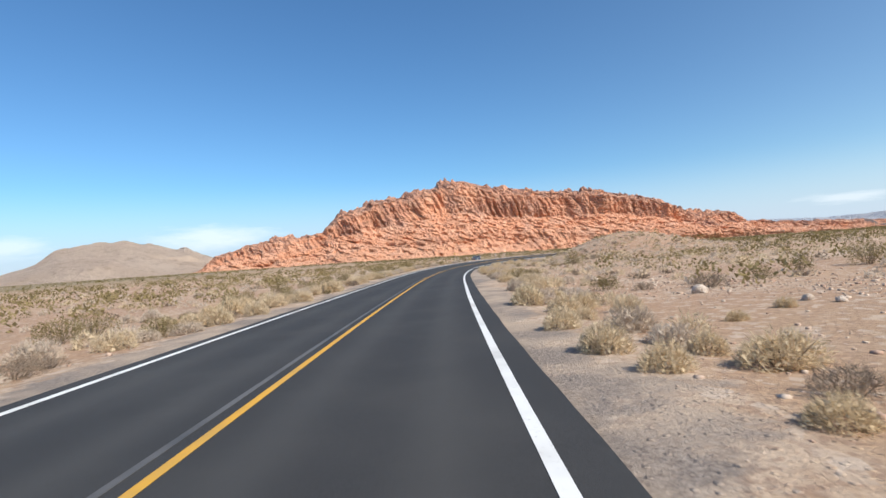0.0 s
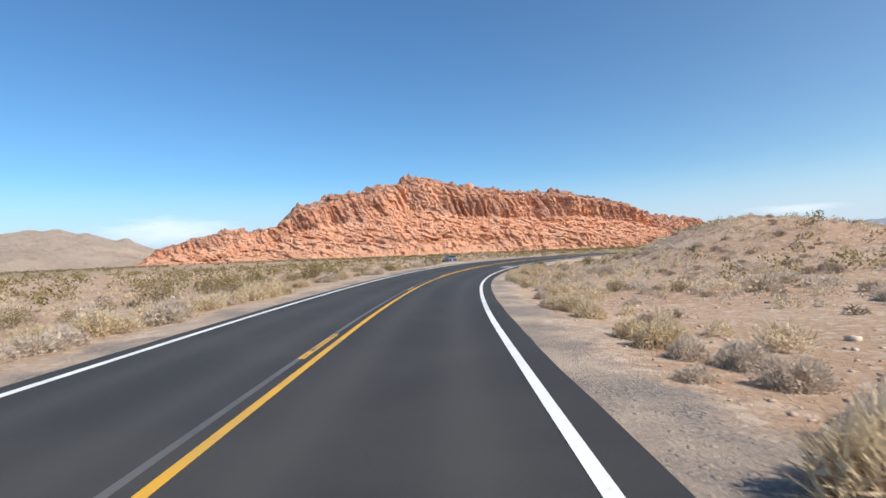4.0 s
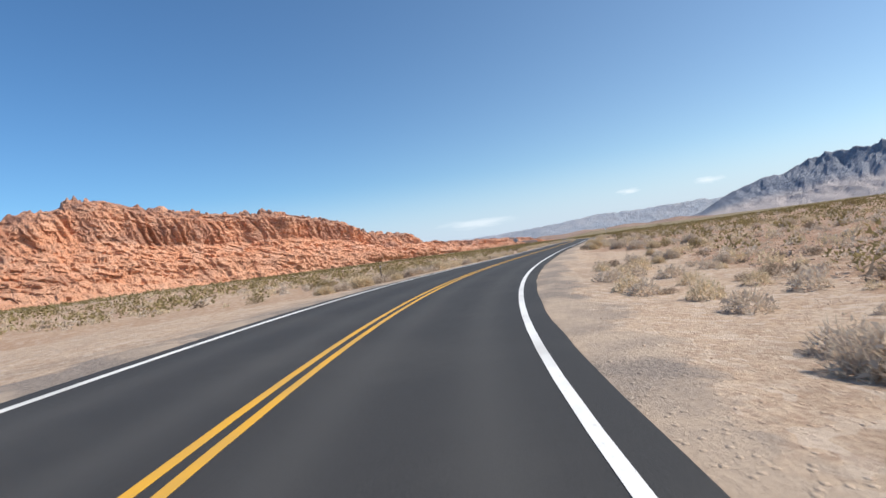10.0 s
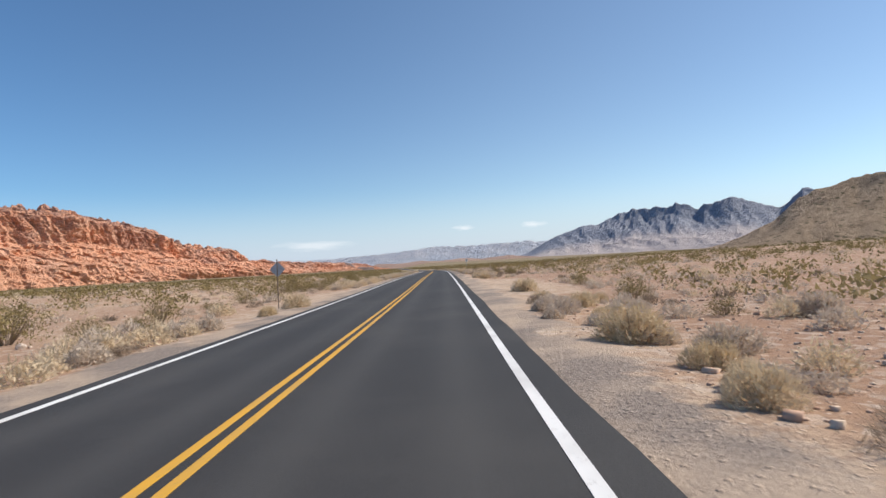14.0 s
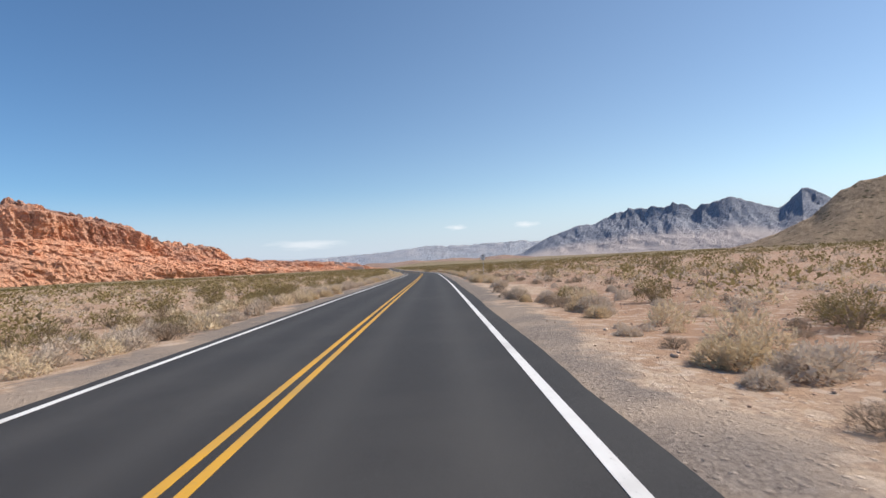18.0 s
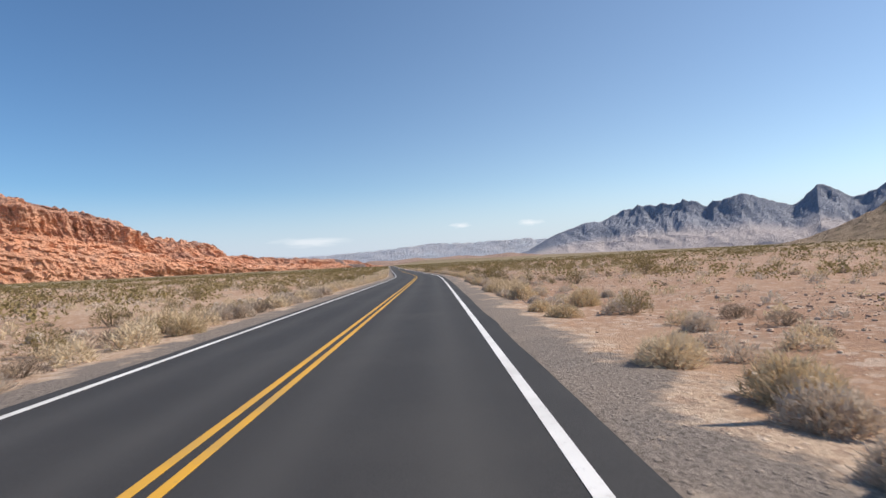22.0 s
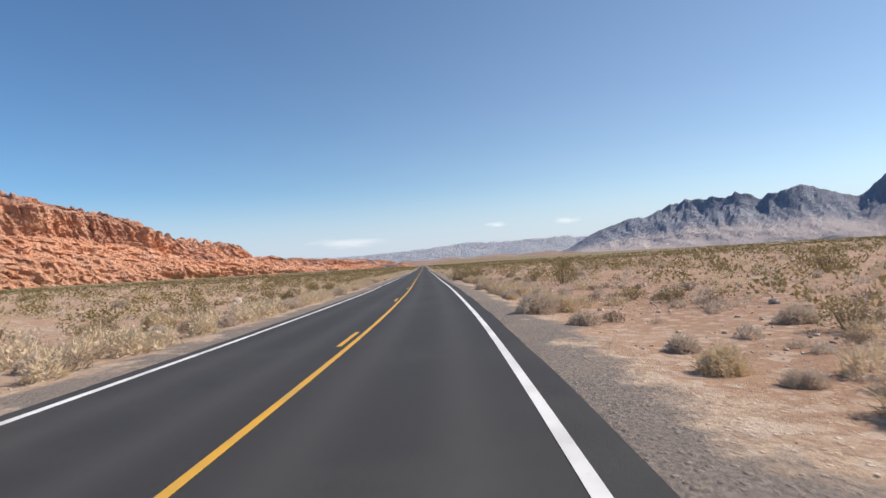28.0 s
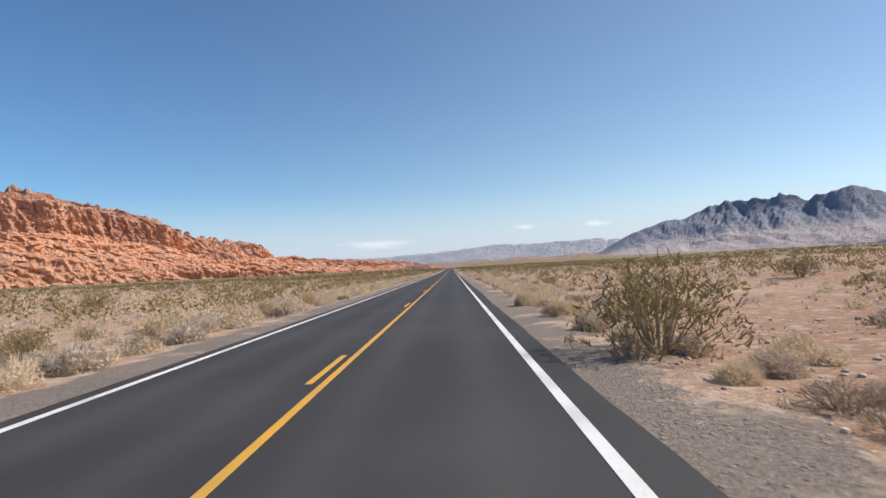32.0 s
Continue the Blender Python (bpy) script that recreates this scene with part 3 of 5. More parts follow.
# ---- hills and mountains ----
def massif():
    """The long red sandstone ridge: a crest line with cliffs, benches and talus towards the road."""
    origin, axis = np.array([60.0, 1300.0]), np.array([0.976, 0.218])
    front = np.array([axis[1], -axis[0]])
    crest = [(-580, -14), (-530, 2), (-503, 25), (-435, 47), (-399, 57), (-365, 56), (-325, 58), (-278, 69), (-269, 80), (-242, 104), (-203, 117), (-162, 129),
             (-90, 142), (-49, 148), (-8, 165), (26, 172), (53, 171), (117, 156), (211, 143), (331, 139), (423, 134), (487, 122), (563, 105), (596, 90),
             (653, 66), (700, 66), (748, 73), (790, 62), (804, 44), (868, 36), (926, 35), (1080, 29), (1300, 23), (1460, 2)]
    a = np.arange(-640, 1470, 2.1)
    # the section across the ridge: depth, share of the height, cliff, rows up to it
    section = [(-250, -0.16, 0, 0), (-190, 0.06, 0, 8), (-148, 0.15, 0.0, 10), (-140, 0.17, 0.6, 3), (-131, 0.31, 0.7, 14), (-124, 0.33, 0.1, 3), (-92, 0.43, 0, 14),
               (-64, 0.53, 0.1, 12), (-58, 0.56, 1, 3), (-43, 0.86, 1, 22), (-34, 0.89, 0.6, 5), (-14, 0.96, 0.4, 8), (10, 1.0, 0.3, 8), (60, 0.72, 0, 6), (160, 0.0, 0, 8)]
    u = np.concatenate([np.linspace(i, i + 1, max(1, int(q[3] * 1.25)), endpoint=False) for i, q in enumerate(section[1:])] + [[len(section) - 1]])
    k = np.arange(len(section))
    C0, Z0, K0 = (np.interp(u, k, [q[i] for q in section]) for i in range(3))
    plain_slope = np.interp(u, k, [-0.16, 0.05, 0.17, 0.21, 0.25, 0.28, 0.40, 0.50, 0.53, 0.84, 0.88, 0.96, 1.0, 0.72, 0.0])
    Ag, Ug = np.meshgrid(a, u, indexing="ij")
    C, Zs, K, S = (np.broadcast_to(v, Ag.shape) for v in (C0, Z0, K0, plain_slope))
    H = np.interp(Ag, *np.array(crest).T) + 4
    reach = 0.5 + 0.5 * np.clip(H / 110, 0.25, 1)
    # the lower cliff comes and goes; at the west end only scree lies under the upper one
    lower = ease(lattice(Ag / 95, Ag * 0, 19) + 0.35 * lattice(Ag / 30, Ag * 0, 20), -0.35, 0.15) * ease(Ag, -160, -40)
    lower = np.maximum(lower, 0.75 * ease(Ag, 60, 300))
    under = ease(Zs, 0.46, 0.54)
    # further east the lower cliffs stand right on the flats
    east = ease(Ag, 0, 260)
    low_foot = np.broadcast_to(np.interp(u, k, [-0.3, -0.17, -0.08, -0.02, 0.25, 0.30, 0.41, 0.52, 0.56, 0.86, 0.89, 0.96, 1.0, 0.72, 0.0]), Ag.shape)
    Zs = Zs * (1 - east) + low_foot * east
    S = S * (1 - east) + (0.35 * S + 0.65 * low_foot) * east
    share = Zs * under + (Zs * lower + S * (1 - lower)) * (1 - under)
    cliff = K * np.where(under > 0.5, 1, lower)
    bays = 34 * fractal(Ag / 130, Zs * 1.2, 21, 3) + 15 * fractal(Ag / 42, Zs * 2.0, 31, 4)
    slant = Ag + 24 * Zs * H / 60
    ribs = np.abs(fractal(slant / 17, Zs * 1.1, 37, 3, 0.55)) * 15 + np.abs(fractal(slant / 6.5, Zs * 2, 38, 2)) * 4
    depth = (C + bays * ease(Zs, 0.02, 0.2) * (1 - ease(C, -45, 0)) + ribs * cliff * 0.95) * reach
    Z = H * share
    mid = ease(share, -0.05, 0.15) * (1 - ease(share, 0.9, 1.0))
    Z = Z + mid * (1 - 0.6 * cliff) * (H * 0.07 * fractal(Ag / 60, depth / 40, 39, 4) + 4.5 * fractal(Ag / 13, depth / 9, 51, 4, 0.65))
    lean = 0.17 * Ag + 10 * fractal(Ag / 90, depth / 70, 57, 3)
    for step, amount in ((17.0, 0.26), (5.2, 0.16)):
        st = (Z + lean) / step
        amount = amount * (1 - 0.75 * cliff) * ease(share, 0.05, 0.2)
        Z = (1 - amount) * Z + amount * (step * (np.floor(st) + ease(st - np.floor(st), 0.5, 0.85)) - lean)
    crown = ease(share, 0.84, 0.97)
    knobs = np.maximum(0, fractal(Ag / 21, depth / 26, 61, 4, 0.6)) * 17 + 7 * ease(lattice(Ag / 9, depth / 14, 67), 0.1, 0.35) * ease(lattice(Ag / 45, depth / 60, 68), -0.3, 0.3)
    Z = Z + knobs * crown * np.clip(H / 70, 0.4, 1) - 9
    blocks = np.abs(fractal((Ag + 0.5 * Z) / 14, (Z + 0.2 * Ag) / 9, 63, 4, 0.6))
    blocks = blocks + 0.28 * np.abs(fractal((Ag - 0.6 * Z) / 8, (Z + 0.17 * Ag) / 4.5, 65, 3, 0.6))
    depth = depth + (12 * blocks - 3) * ease(share, -0.06, 0.08) * (1 - 0.5 * cliff) * (1 - ease(share, 0.93, 1.0))
    # angular blocks and ledges that dip to the west, and columns on the cliffs
    wx, wz = Ag + 7 * fractal(Ag / 25, Z / 18, 81, 3), Z + 0.2 * Ag + 4 * fractal(Ag / 30, Z / 22, 83, 3)
    chunky = 4.5 * cell(wx / 13, wz / 7.5, 85) + 2.6 * cell(wx / 6.2, wz / 4.1, 86)
    columns = 3.8 * cell((wx + 0.35 * Z) / 6.5, wz / 34, 87) + 1.6 * cell((wx + 0.35 * Z) / 3.1, wz / 17, 88)
    face = ease(share, -0.04, 0.06) * (1 - ease(share, 0.93, 1.0))
    depth = depth + face * (chunky * (1 - 0.7 * cliff) + columns * cliff)
    xy = origin + Ag[..., None] * axis - depth[..., None] * front
    ob = grid_mesh("sandstone_ridge", np.concatenate([xy, Z[..., None]], -1), RED_ROCK, smooth=False,
                   attrs={"cliff": cliff, "crown": crown, "talus": 1 - ease(share, 0.12, 0.45)})
    return tagged(ob, "long red sandstone ridge with dark-stained cliffs", "rock ridge", kind="structure")


massif()


def ridge(name, a0, a1, dist, eye, crest, foot, material, label, seed, rough=0.2, step=16, rows=34, base=0.0, craggy=0.0):
    """A mountain seen from around eye: crest heights at bearings from a0 to a1, at a distance."""
    az = np.radians(np.arange(a0, a1, np.degrees(step / dist)))
    v = np.linspace(-1, 1, rows)
    Az, V = np.meshgrid(az, v, indexing="ij")
    H = np.interp(np.degrees(Az), *np.array(crest).T)
    arc = Az * dist
    r = dist + V * foot + foot * 0.25 * fractal(arc / (foot * 0.8), V * 1.5, seed, 3)
    w = np.clip(1 - np.abs(V), 0, 1)
    steep = 2.2 + 1.6 * craggy
    prof = np.where(V < 0, 0.35 * w + 0.65 * w ** steep, w)
    spurs = 1 - 2 * np.abs(fractal(arc / (foot * 0.22), V * 3.0, seed + 7, 5, 0.55))
    Z = base + H * (prof + rough * spurs * w * (1.04 - w)) + H * 0.16 * (0.17 - np.abs(fractal(arc / (foot * 0.13), V * 3, seed + 3, 5, 0.55))) * ease(w, 0.5, 1)
    # gullies cut into the upper cliffs
    gully = np.abs(fractal((arc + 0.4 * V * foot) / (foot * 0.085), V * 2.2, seed + 17, 4, 0.6)) - 0.15
    Z = Z - craggy * 0.13 * H * gully * ease(w, 0.5, 0.75) * (1 - 0.75 * ease(w, 0.9, 1.0))
    Z = Z - 18 * ease(np.abs(V), 0.55, 1.0)
    ends = np.minimum(np.degrees(Az) - a0, a1 - np.degrees(Az))
    Z = Z - 30 * (1 - ease(ends, 0, 0.12 * (a1 - a0)))
    P = np.stack([eye[0] + np.sin(Az) * r, eye[1] + np.cos(Az) * r, Z], -1)
    fan = 1 - ease(prof + 0.05 * fractal(arc / (foot * 0.3), V * 4, seed + 11, 5, 0.6) + 0.06 * spurs, 0.3 - 0.06 * craggy, 0.75 - 0.2 * craggy)
    return tagged(grid_mesh(name, P, material, smooth=not craggy, attrs={"fan": fan}), label, "mountain", kind="structure")


ridge("tan_hill", -44, -14, 1500, (0, 0), [(-44, 0), (-36, 14), (-33.6, 34), (-32.2, 64), (-30, 76), (-27.5, 82), (-25.3, 74), (-22.9, 56), (-22.2, 60), (-21, 40), (-19, 20), (-14, 0)],
      330, TAN_ROCK, "bare tan desert hill with smooth slopes", 71, 0.26, 7, 44)
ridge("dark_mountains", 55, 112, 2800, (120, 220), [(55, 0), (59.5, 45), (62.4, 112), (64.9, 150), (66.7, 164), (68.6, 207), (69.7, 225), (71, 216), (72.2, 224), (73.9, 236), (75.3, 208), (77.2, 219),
      (78.7, 240), (80.1, 211), (81.3, 185), (82.2, 172), (83.0, 200), (84.0, 266), (84.9, 256), (86.3, 190), (89.3, 250), (97, 300), (112, 260)], 620, HAZED_DARK_ROCK, "dark jagged limestone mountains above pale fans, tinted with haze", 83, 0.3, 12, 84, 6, 1.0)
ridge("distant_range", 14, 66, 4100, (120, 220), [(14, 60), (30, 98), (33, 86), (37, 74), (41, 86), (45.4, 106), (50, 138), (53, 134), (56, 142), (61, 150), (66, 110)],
      420, HAZE_BLUE_ROCK, "mountain range on the horizon, coloured pale blue as haze", 95, 0.12, 26, 22)
ridge("scree_hill", 62, 118, 530, (90, 200), [(62, 0), (72, 0), (75, 2), (78, 8), (80, 15), (82, 26), (84.2, 43), (85.2, 47), (87, 53), (89.5, 57), (92, 56), (98, 62), (106, 66), (118, 30)],
      150, BROWN_ROCK, "brown scree hill dotted with scrub", 103, 0.2, 3, 60)
ridge("dark_butte", 36, 44, 1650, (190, 290), [(36, 0), (39.2, 3), (39.6, 14), (40.1, 21), (40.8, 17), (41.3, 4), (44, 0)],
      60, DARK_BUTTE, "small dark rocky butte on the flats", 111, 0.2, 4, 20, 2)
ridge("low_brown_hills", 41, 64, 1900, (190, 290), [(41, 0), (44, 12), (46, 9), (48.5, 17), (50, 11), (53, 20), (55, 14), (58, 22), (61, 12), (64, 0)],
      160, LOW_BROWN, "low reddish-brown hills along the horizon", 117, 0.25, 8, 20, 2)


# ---- shrubs ----
def strip_quads(base, tip, width, side):
    """Two-segment tapered blades, as (n*6, 3) points and faces."""
    n = len(base)
    mid = base * 0.45 + tip * 0.55
    V = np.empty((n, 5, 3))
    V[:, 0], V[:, 1] = base - side * width * 0.5, base + side * width * 0.5
    V[:, 2], V[:, 3] = mid + side * width * 0.5, mid - side * width * 0.5
    V[:, 4] = tip
    return V


def blades_mesh(name, V, material):
    """A mesh of blades of five points each: a quad and a tip."""
    n = len(V)
    k = np.arange(n)[:, None] * 5
    q = (k + np.array([[0, 1, 2, 3]])).reshape(-1)
    t = (k + np.array([[3, 2, 4]])).reshape(-1)
    me = bpy.data.meshes.new(name)
    me.vertices.add(n * 5)
    me.vertices.foreach_set("co", V.reshape(-1).astype(np.float32))
    me.loops.add(n * 7)
    me.loops.foreach_set("vertex_index", np.r_[q, t].astype(np.int32))
    me.polygons.add(n * 2)
    me.polygons.foreach_set("loop_start", np.r_[np.arange(n) * 4, n * 4 + np.arange(n) * 3].astype(np.int32))
    me.update(calc_edges=True)
    me.materials.append(material)
    return me


def spike_mesh(name, T, material):
    """A mesh of loose triangles, three points each."""
    n = len(T)
    me = bpy.data.meshes.new(name)
    me.vertices.add(n * 3)
    me.vertices.foreach_set("co", T.reshape(-1).astype(np.float32))
    me.loops.add(n * 3)
    me.loops.foreach_set("vertex_index", np.arange(n * 3, dtype=np.int32))
    me.polygons.add(n)
    me.polygons.foreach_set("loop_start", np.arange(0, n * 3, 3, dtype=np.int32))
    me.update(calc_edges=True)
    me.materials.append(material)
    return me


def shrub_blades(rng, n, radius, height, spread, length, width, shell=0.55):
    """Blades filling an uneven mound: each springs from inside and points out and up."""
    az = rng.uniform(0, 2 * np.pi, n)
    lob = 1 + 0.22 * np.sin(az * 3 + rng.uniform(0, 6)) + 0.15 * np.sin(az * 5 + rng.uniform(0, 6))
    r = np.sqrt(rng.uniform(0.0, 1, n)) * radius * lob
    top = height * np.sqrt(np.maximum(0.03, 1 - (r / (radius * 1.25)) ** 2))
    z = top * rng.uniform(shell, 1.0, n) ** 0.8
    low = rng.uniform(0, 1, n) < 0.3
    z = np.where(low, z * rng.uniform(0.15, 0.8, n), z)
    c = np.c_[np.cos(az) * r, np.sin(az) * r, z]
    out = c - np.array([0, 0, -0.25 * height])
    out = c * np.array([1, 1, 0.9]) + np.array([0, 0, 0.18 * height])
    out /= np.linalg.norm(out, axis=1)[:, None]
    way = out * (1 - spread) + rng.normal(0, 0.6, (n, 3)) * spread
    way[:, 2] = np.abs(way[:, 2]) * 0.8 + 0.15
    way /= np.linalg.norm(way, axis=1)[:, None]
    L = length * rng.uniform(0.5, 1.2, n)[:, None]
    base, tip = c - way * L * 0.55, c + way * L * 0.45
    base[:, 2] = np.maximum(base[:, 2], 0.0)
    side = np.cross(way, rng.normal(0, 1, (n, 3)))
    side /= np.linalg.norm(side, axis=1)[:, None] + 1e-9
    return strip_quads(base, tip, width * rng.uniform(0.6, 1.4, n)[:, None], side)


def dome_blades(rng, n, radius, height, length, width):
    """Fine twigs that bristle outwards all over an uneven dome, down to the ground."""
    az = rng.uniform(0, 2 * np.pi, n)
    up = np.arcsin(rng.uniform(0.0, 1.0, n) ** 0.8)
    a, b = rng.uniform(0, 6, 2)
    lob = 1 + 0.15 * np.sin(az * 2 + a) + 0.10 * np.sin(az * 5 + 3 * up + b) + rng.normal(0, 0.06, n)
    way = np.c_[np.cos(az) * np.cos(up), np.sin(az) * np.cos(up), np.sin(up)]
    tip = way * lob[:, None] * np.array([radius, radius, height])
    lean = way * np.array([1, 1, 1.1]) + np.array([0, 0, 0.25]) + rng.normal(0, 0.3, (n, 3))
    lean /= np.linalg.norm(lean, axis=1)[:, None]
    base = tip - lean * (length * rng.uniform(0.6, 1.4, n))[:, None]
    base[:, 2] = np.maximum(base[:, 2], -0.02)
    side = np.cross(lean, rng.normal(0, 1, (n, 3)))
    side /= np.linalg.norm(side, axis=1)[:, None] + 1e-9
    w = (width * rng.uniform(0.6, 1.4, n))[:, None]
    return np.stack([base - side * w, base + side * w, tip], 1), (a, b)


def dome_tangle(rng, n, radius, height, chip, waves):
    """The tangle inside the dome: small loose scraps of twig and leaf at all angles."""
    az = rng.uniform(0, 2 * np.pi, n)
    up = np.arcsin(rng.uniform(0.0, 1.0, n))
    a, b = waves
    k = rng.uniform(0.5, 0.9, n) * (1 + 0.15 * np.sin(az * 2 + a) + 0.10 * np.sin(az * 5 + 3 * up + b))
    c = np.c_[np.cos(az) * np.cos(up), np.sin(az) * np.cos(up), np.sin(up)] * k[:, None] * np.array([radius, radius, height])
    T = c[:, None] + rng.normal(0, chip, (n, 3, 3))
    T[..., 2] = np.maximum(T[..., 2], -0.03)
    return T


def stem_blades(rng, n, radius, height, width):
    """Woody stems that fan out from the root."""
    az = rng.uniform(0, 2 * np.pi, n)
    r = rng.uniform(0.3, 0.95, n) * radius
    tip = np.c_[np.cos(az) * r, np.sin(az) * r, height * rng.uniform(0.5, 0.95, n)]
    base = np.c_[np.cos(az) * radius * 0.1, np.sin(az) * radius * 0.1, np.full(n, -0.05)]
    side = np.c_[-np.sin(az), np.cos(az), np.zeros(n)]
    V = strip_quads(base, tip, width, side)
    W = strip_quads(base, tip, width, np.cross(side, tip - base) / (np.linalg.norm(tip - base, axis=1)[:, None]))
    return np.concatenate([V, W])


# kind: material, foliage blades, radius, height, spread, blade length, blade width, stems, label
SHRUBS = {
    "straw_shrub": (STRAW, 1250, 0.54, 0.55, 0.5, 0.17, 0.007, 8, "straw-yellow rounded desert shrub on sandy ground", "straw shrubs by the road"),
    "grey_shrub": (GREY, 1150, 0.50, 0.45, 0.55, 0.13, 0.007, 8, "dry grey rounded desert shrub on stony soil", "grey shrubs"),
    "creosote_bush": (OLIVE, 1300, 0.85, 1.15, 0.6, 0.13, 0.025, 24, "open olive-green creosote bush with thin stems", "creosote bushes"),
    "dry_bush": (TWIG, 520, 0.45, 0.40, 0.6, 0.22, 0.012, 14, "leafless brown twiggy bush on gravel", "dry twiggy bushes"),
}
DOMES = ("straw_shrub", "grey_shrub")
rng = np.random.default_rng(11)
PROTO = {}
for kind, (mat, n, rad, hei, spr, ln, wd, st, lab, grp) in SHRUBS.items():
    PROTO[kind] = []
    for variant in range(4):
        shell = 0.3 if kind == "creosote_bush" else 0.5
        if kind in DOMES:
            twigs, waves = dome_blades(rng, n, rad, hei, ln, wd)
            T = np.concatenate([twigs, dome_tangle(rng, 620, rad, hei, 0.034, waves)])
        else:
            T = shrub_blades(rng, n, rad, hei, spr, ln, wd, shell)[:, (0, 1, 4)]
        f = spike_mesh("foliage", T, mat)
        s = blades_mesh("stem", stem_blades(rng, st, rad * 0.9, hei, 0.022), TWIG)
        PROTO[kind].append((f, s))


def put_shrub(kind, x, y, z, size, turn, variant, squash=1.0):
    root = new(kind)
    root.empty_display_size = 0.1
    root.matrix_world = Matrix.Translation((x, y, z - 0.02)) @ Matrix.Rotation(turn, 4, "Z") @ Matrix.Diagonal((size, size, size * squash, 1))
    tagged(root, SHRUBS[kind][8], "bush", SHRUBS[kind][9])
    f, s = PROTO[kind][variant]
    for nm, me in (("foliage", f), ("stem_fan", s)):
        o = new(nm, me)
        o.parent = root
    return root


def clear_of_road(s, d, margin=0.0):
    """False on the asphalt, its verge and the pull-outs."""
    wide = np.full(len(s), 5.3)
    for centre, half, side, w in PULLOUTS:
        wide = np.where((np.sign(d) == side) & (np.abs(s - centre) < half), np.maximum(wide, w), wide)
    return np.abs(d) > wide + margin


def scatter(n, s0, s1, d_lo, d_hi, rng):
    s = rng.uniform(s0, s1, n)
    d = rng.uniform(d_lo, d_hi, n) * np.where(rng.uniform(0, 1, n) < 0.5, -1, 1)
    return s, d


def clumpy(x, y, rng, cut):
    """Keeps points in patches, as the scrub grows."""
    return fractal(x / 9, y / 9, 77, 3) + rng.uniform(-0.5, 0.5, len(x)) > cut


# key shrubs that stand out beside the road: kind, station, offset, size
LANDMARK_SHRUBS = []
LANDMARK_SHRUBS += [
    ("straw_shrub", 72.5, 9.0, 0.46),
    ("dry_bush", 81.3, 12.4, 1.5),
    ("straw_shrub", 73.9, 10.9, 0.48),
    ("creosote_bush", 83.7, 15.6, 0.58),
    ("creosote_bush", 86.7, 19.0, 0.67),
    ("creosote_bush", 87.3, 22.5, 1.08),
    ("straw_shrub", 78.9, 5.3, 1.27),
    ("straw_shrub", 72.6, 5.2, 0.86),
    ("straw_shrub", 69.5, 5.3, 0.88),
    ("straw_shrub", 67.9, 5.7, 0.76),
    ("dry_bush", 66.3, 7.1, 0.96),
    ("grey_shrub", 84.9, -11.7, 0.88),
    ("grey_shrub", 85.0, -10.6, 1.24),
    ("straw_shrub", 80.3, -5.6, 1.13),
    ("straw_shrub", 83.2, -5.3, 1.07),
    ("straw_shrub", 90.1, -5.3, 1.14),
    ("creosote_bush", 96.1, -5.3, 0.3),
    ("straw_shrub", 113.6, 5.3, 0.72),
    ("dry_bush", 112.3, 5.3, 0.49),
    ("grey_shrub", 120.5, 14.0, 0.64),
    ("creosote_bush", 132.9, 16.6, 1.5),
    ("grey_shrub", 141.1, 14.7, 1.5),
    ("straw_shrub", 121.4, 5.3, 1.22),
    ("grey_shrub", 125.1, 6.9, 0.98),
    ("straw_shrub", 117.6, -7.1, 1.03),
    ("straw_shrub", 118.8, -5.3, 0.64),
    ("straw_shrub", 124.0, -5.3, 0.81),
    ("straw_shrub", 117.1, -5.9, 0.48),
]
LANDMARK_SHRUBS += [
    ("straw_shrub", 158.4, 5.3, 1.03),
    ("straw_shrub", 156.7, 5.8, 1.13),
    ("creosote_bush", 158.1, 8.7, 0.68),
    ("straw_shrub", 154.9, 7.6, 0.97),
    ("grey_shrub", 165.1, 12.8, 1.43),
    ("straw_shrub", 161.9, 12.2, 0.77),
    ("grey_shrub", 183.1, 15.4, 1.5),
    ("grey_shrub", 211.0, 16.5, 1.5),
    ("straw_shrub", 166.0, 5.3, 1.11),
    ("grey_shrub", 167.8, 11.9, 1.17),
    ("grey_shrub", 164.0, -5.8, 1.17),
    ("creosote_bush", 166.5, -12.4, 1.2),
    ("creosote_bush", 190.8, -8.1, 1.38),
    ("grey_shrub", 199.8, -11.3, 1.46),
    ("straw_shrub", 181.0, 5.5, 1.29),
    ("straw_shrub", 178.9, 5.7, 1.01),
    ("grey_shrub", 184.0, 9.6, 1.19),
    ("grey_shrub", 180.5, 8.7, 0.93),
    ("dry_bush", 182.3, 10.2, 0.71),
    ("straw_shrub", 189.2, 6.6, 1.11),
    ("straw_shrub", 183.8, 8.6, 0.64),
    ("creosote_bush", 189.5, 6.1, 0.95),
    ("grey_shrub", 214.8, 9.2, 1.08),
    ("straw_shrub", 212.1, 9.5, 0.67),
    ("grey_shrub", 208.0, 8.8, 1.02),
    ("dry_bush", 208.0, 6.5, 0.49),
    ("dry_bush", 204.9, 5.7, 0.44),
    ("grey_shrub", 204.4, 7.1, 0.58),
]
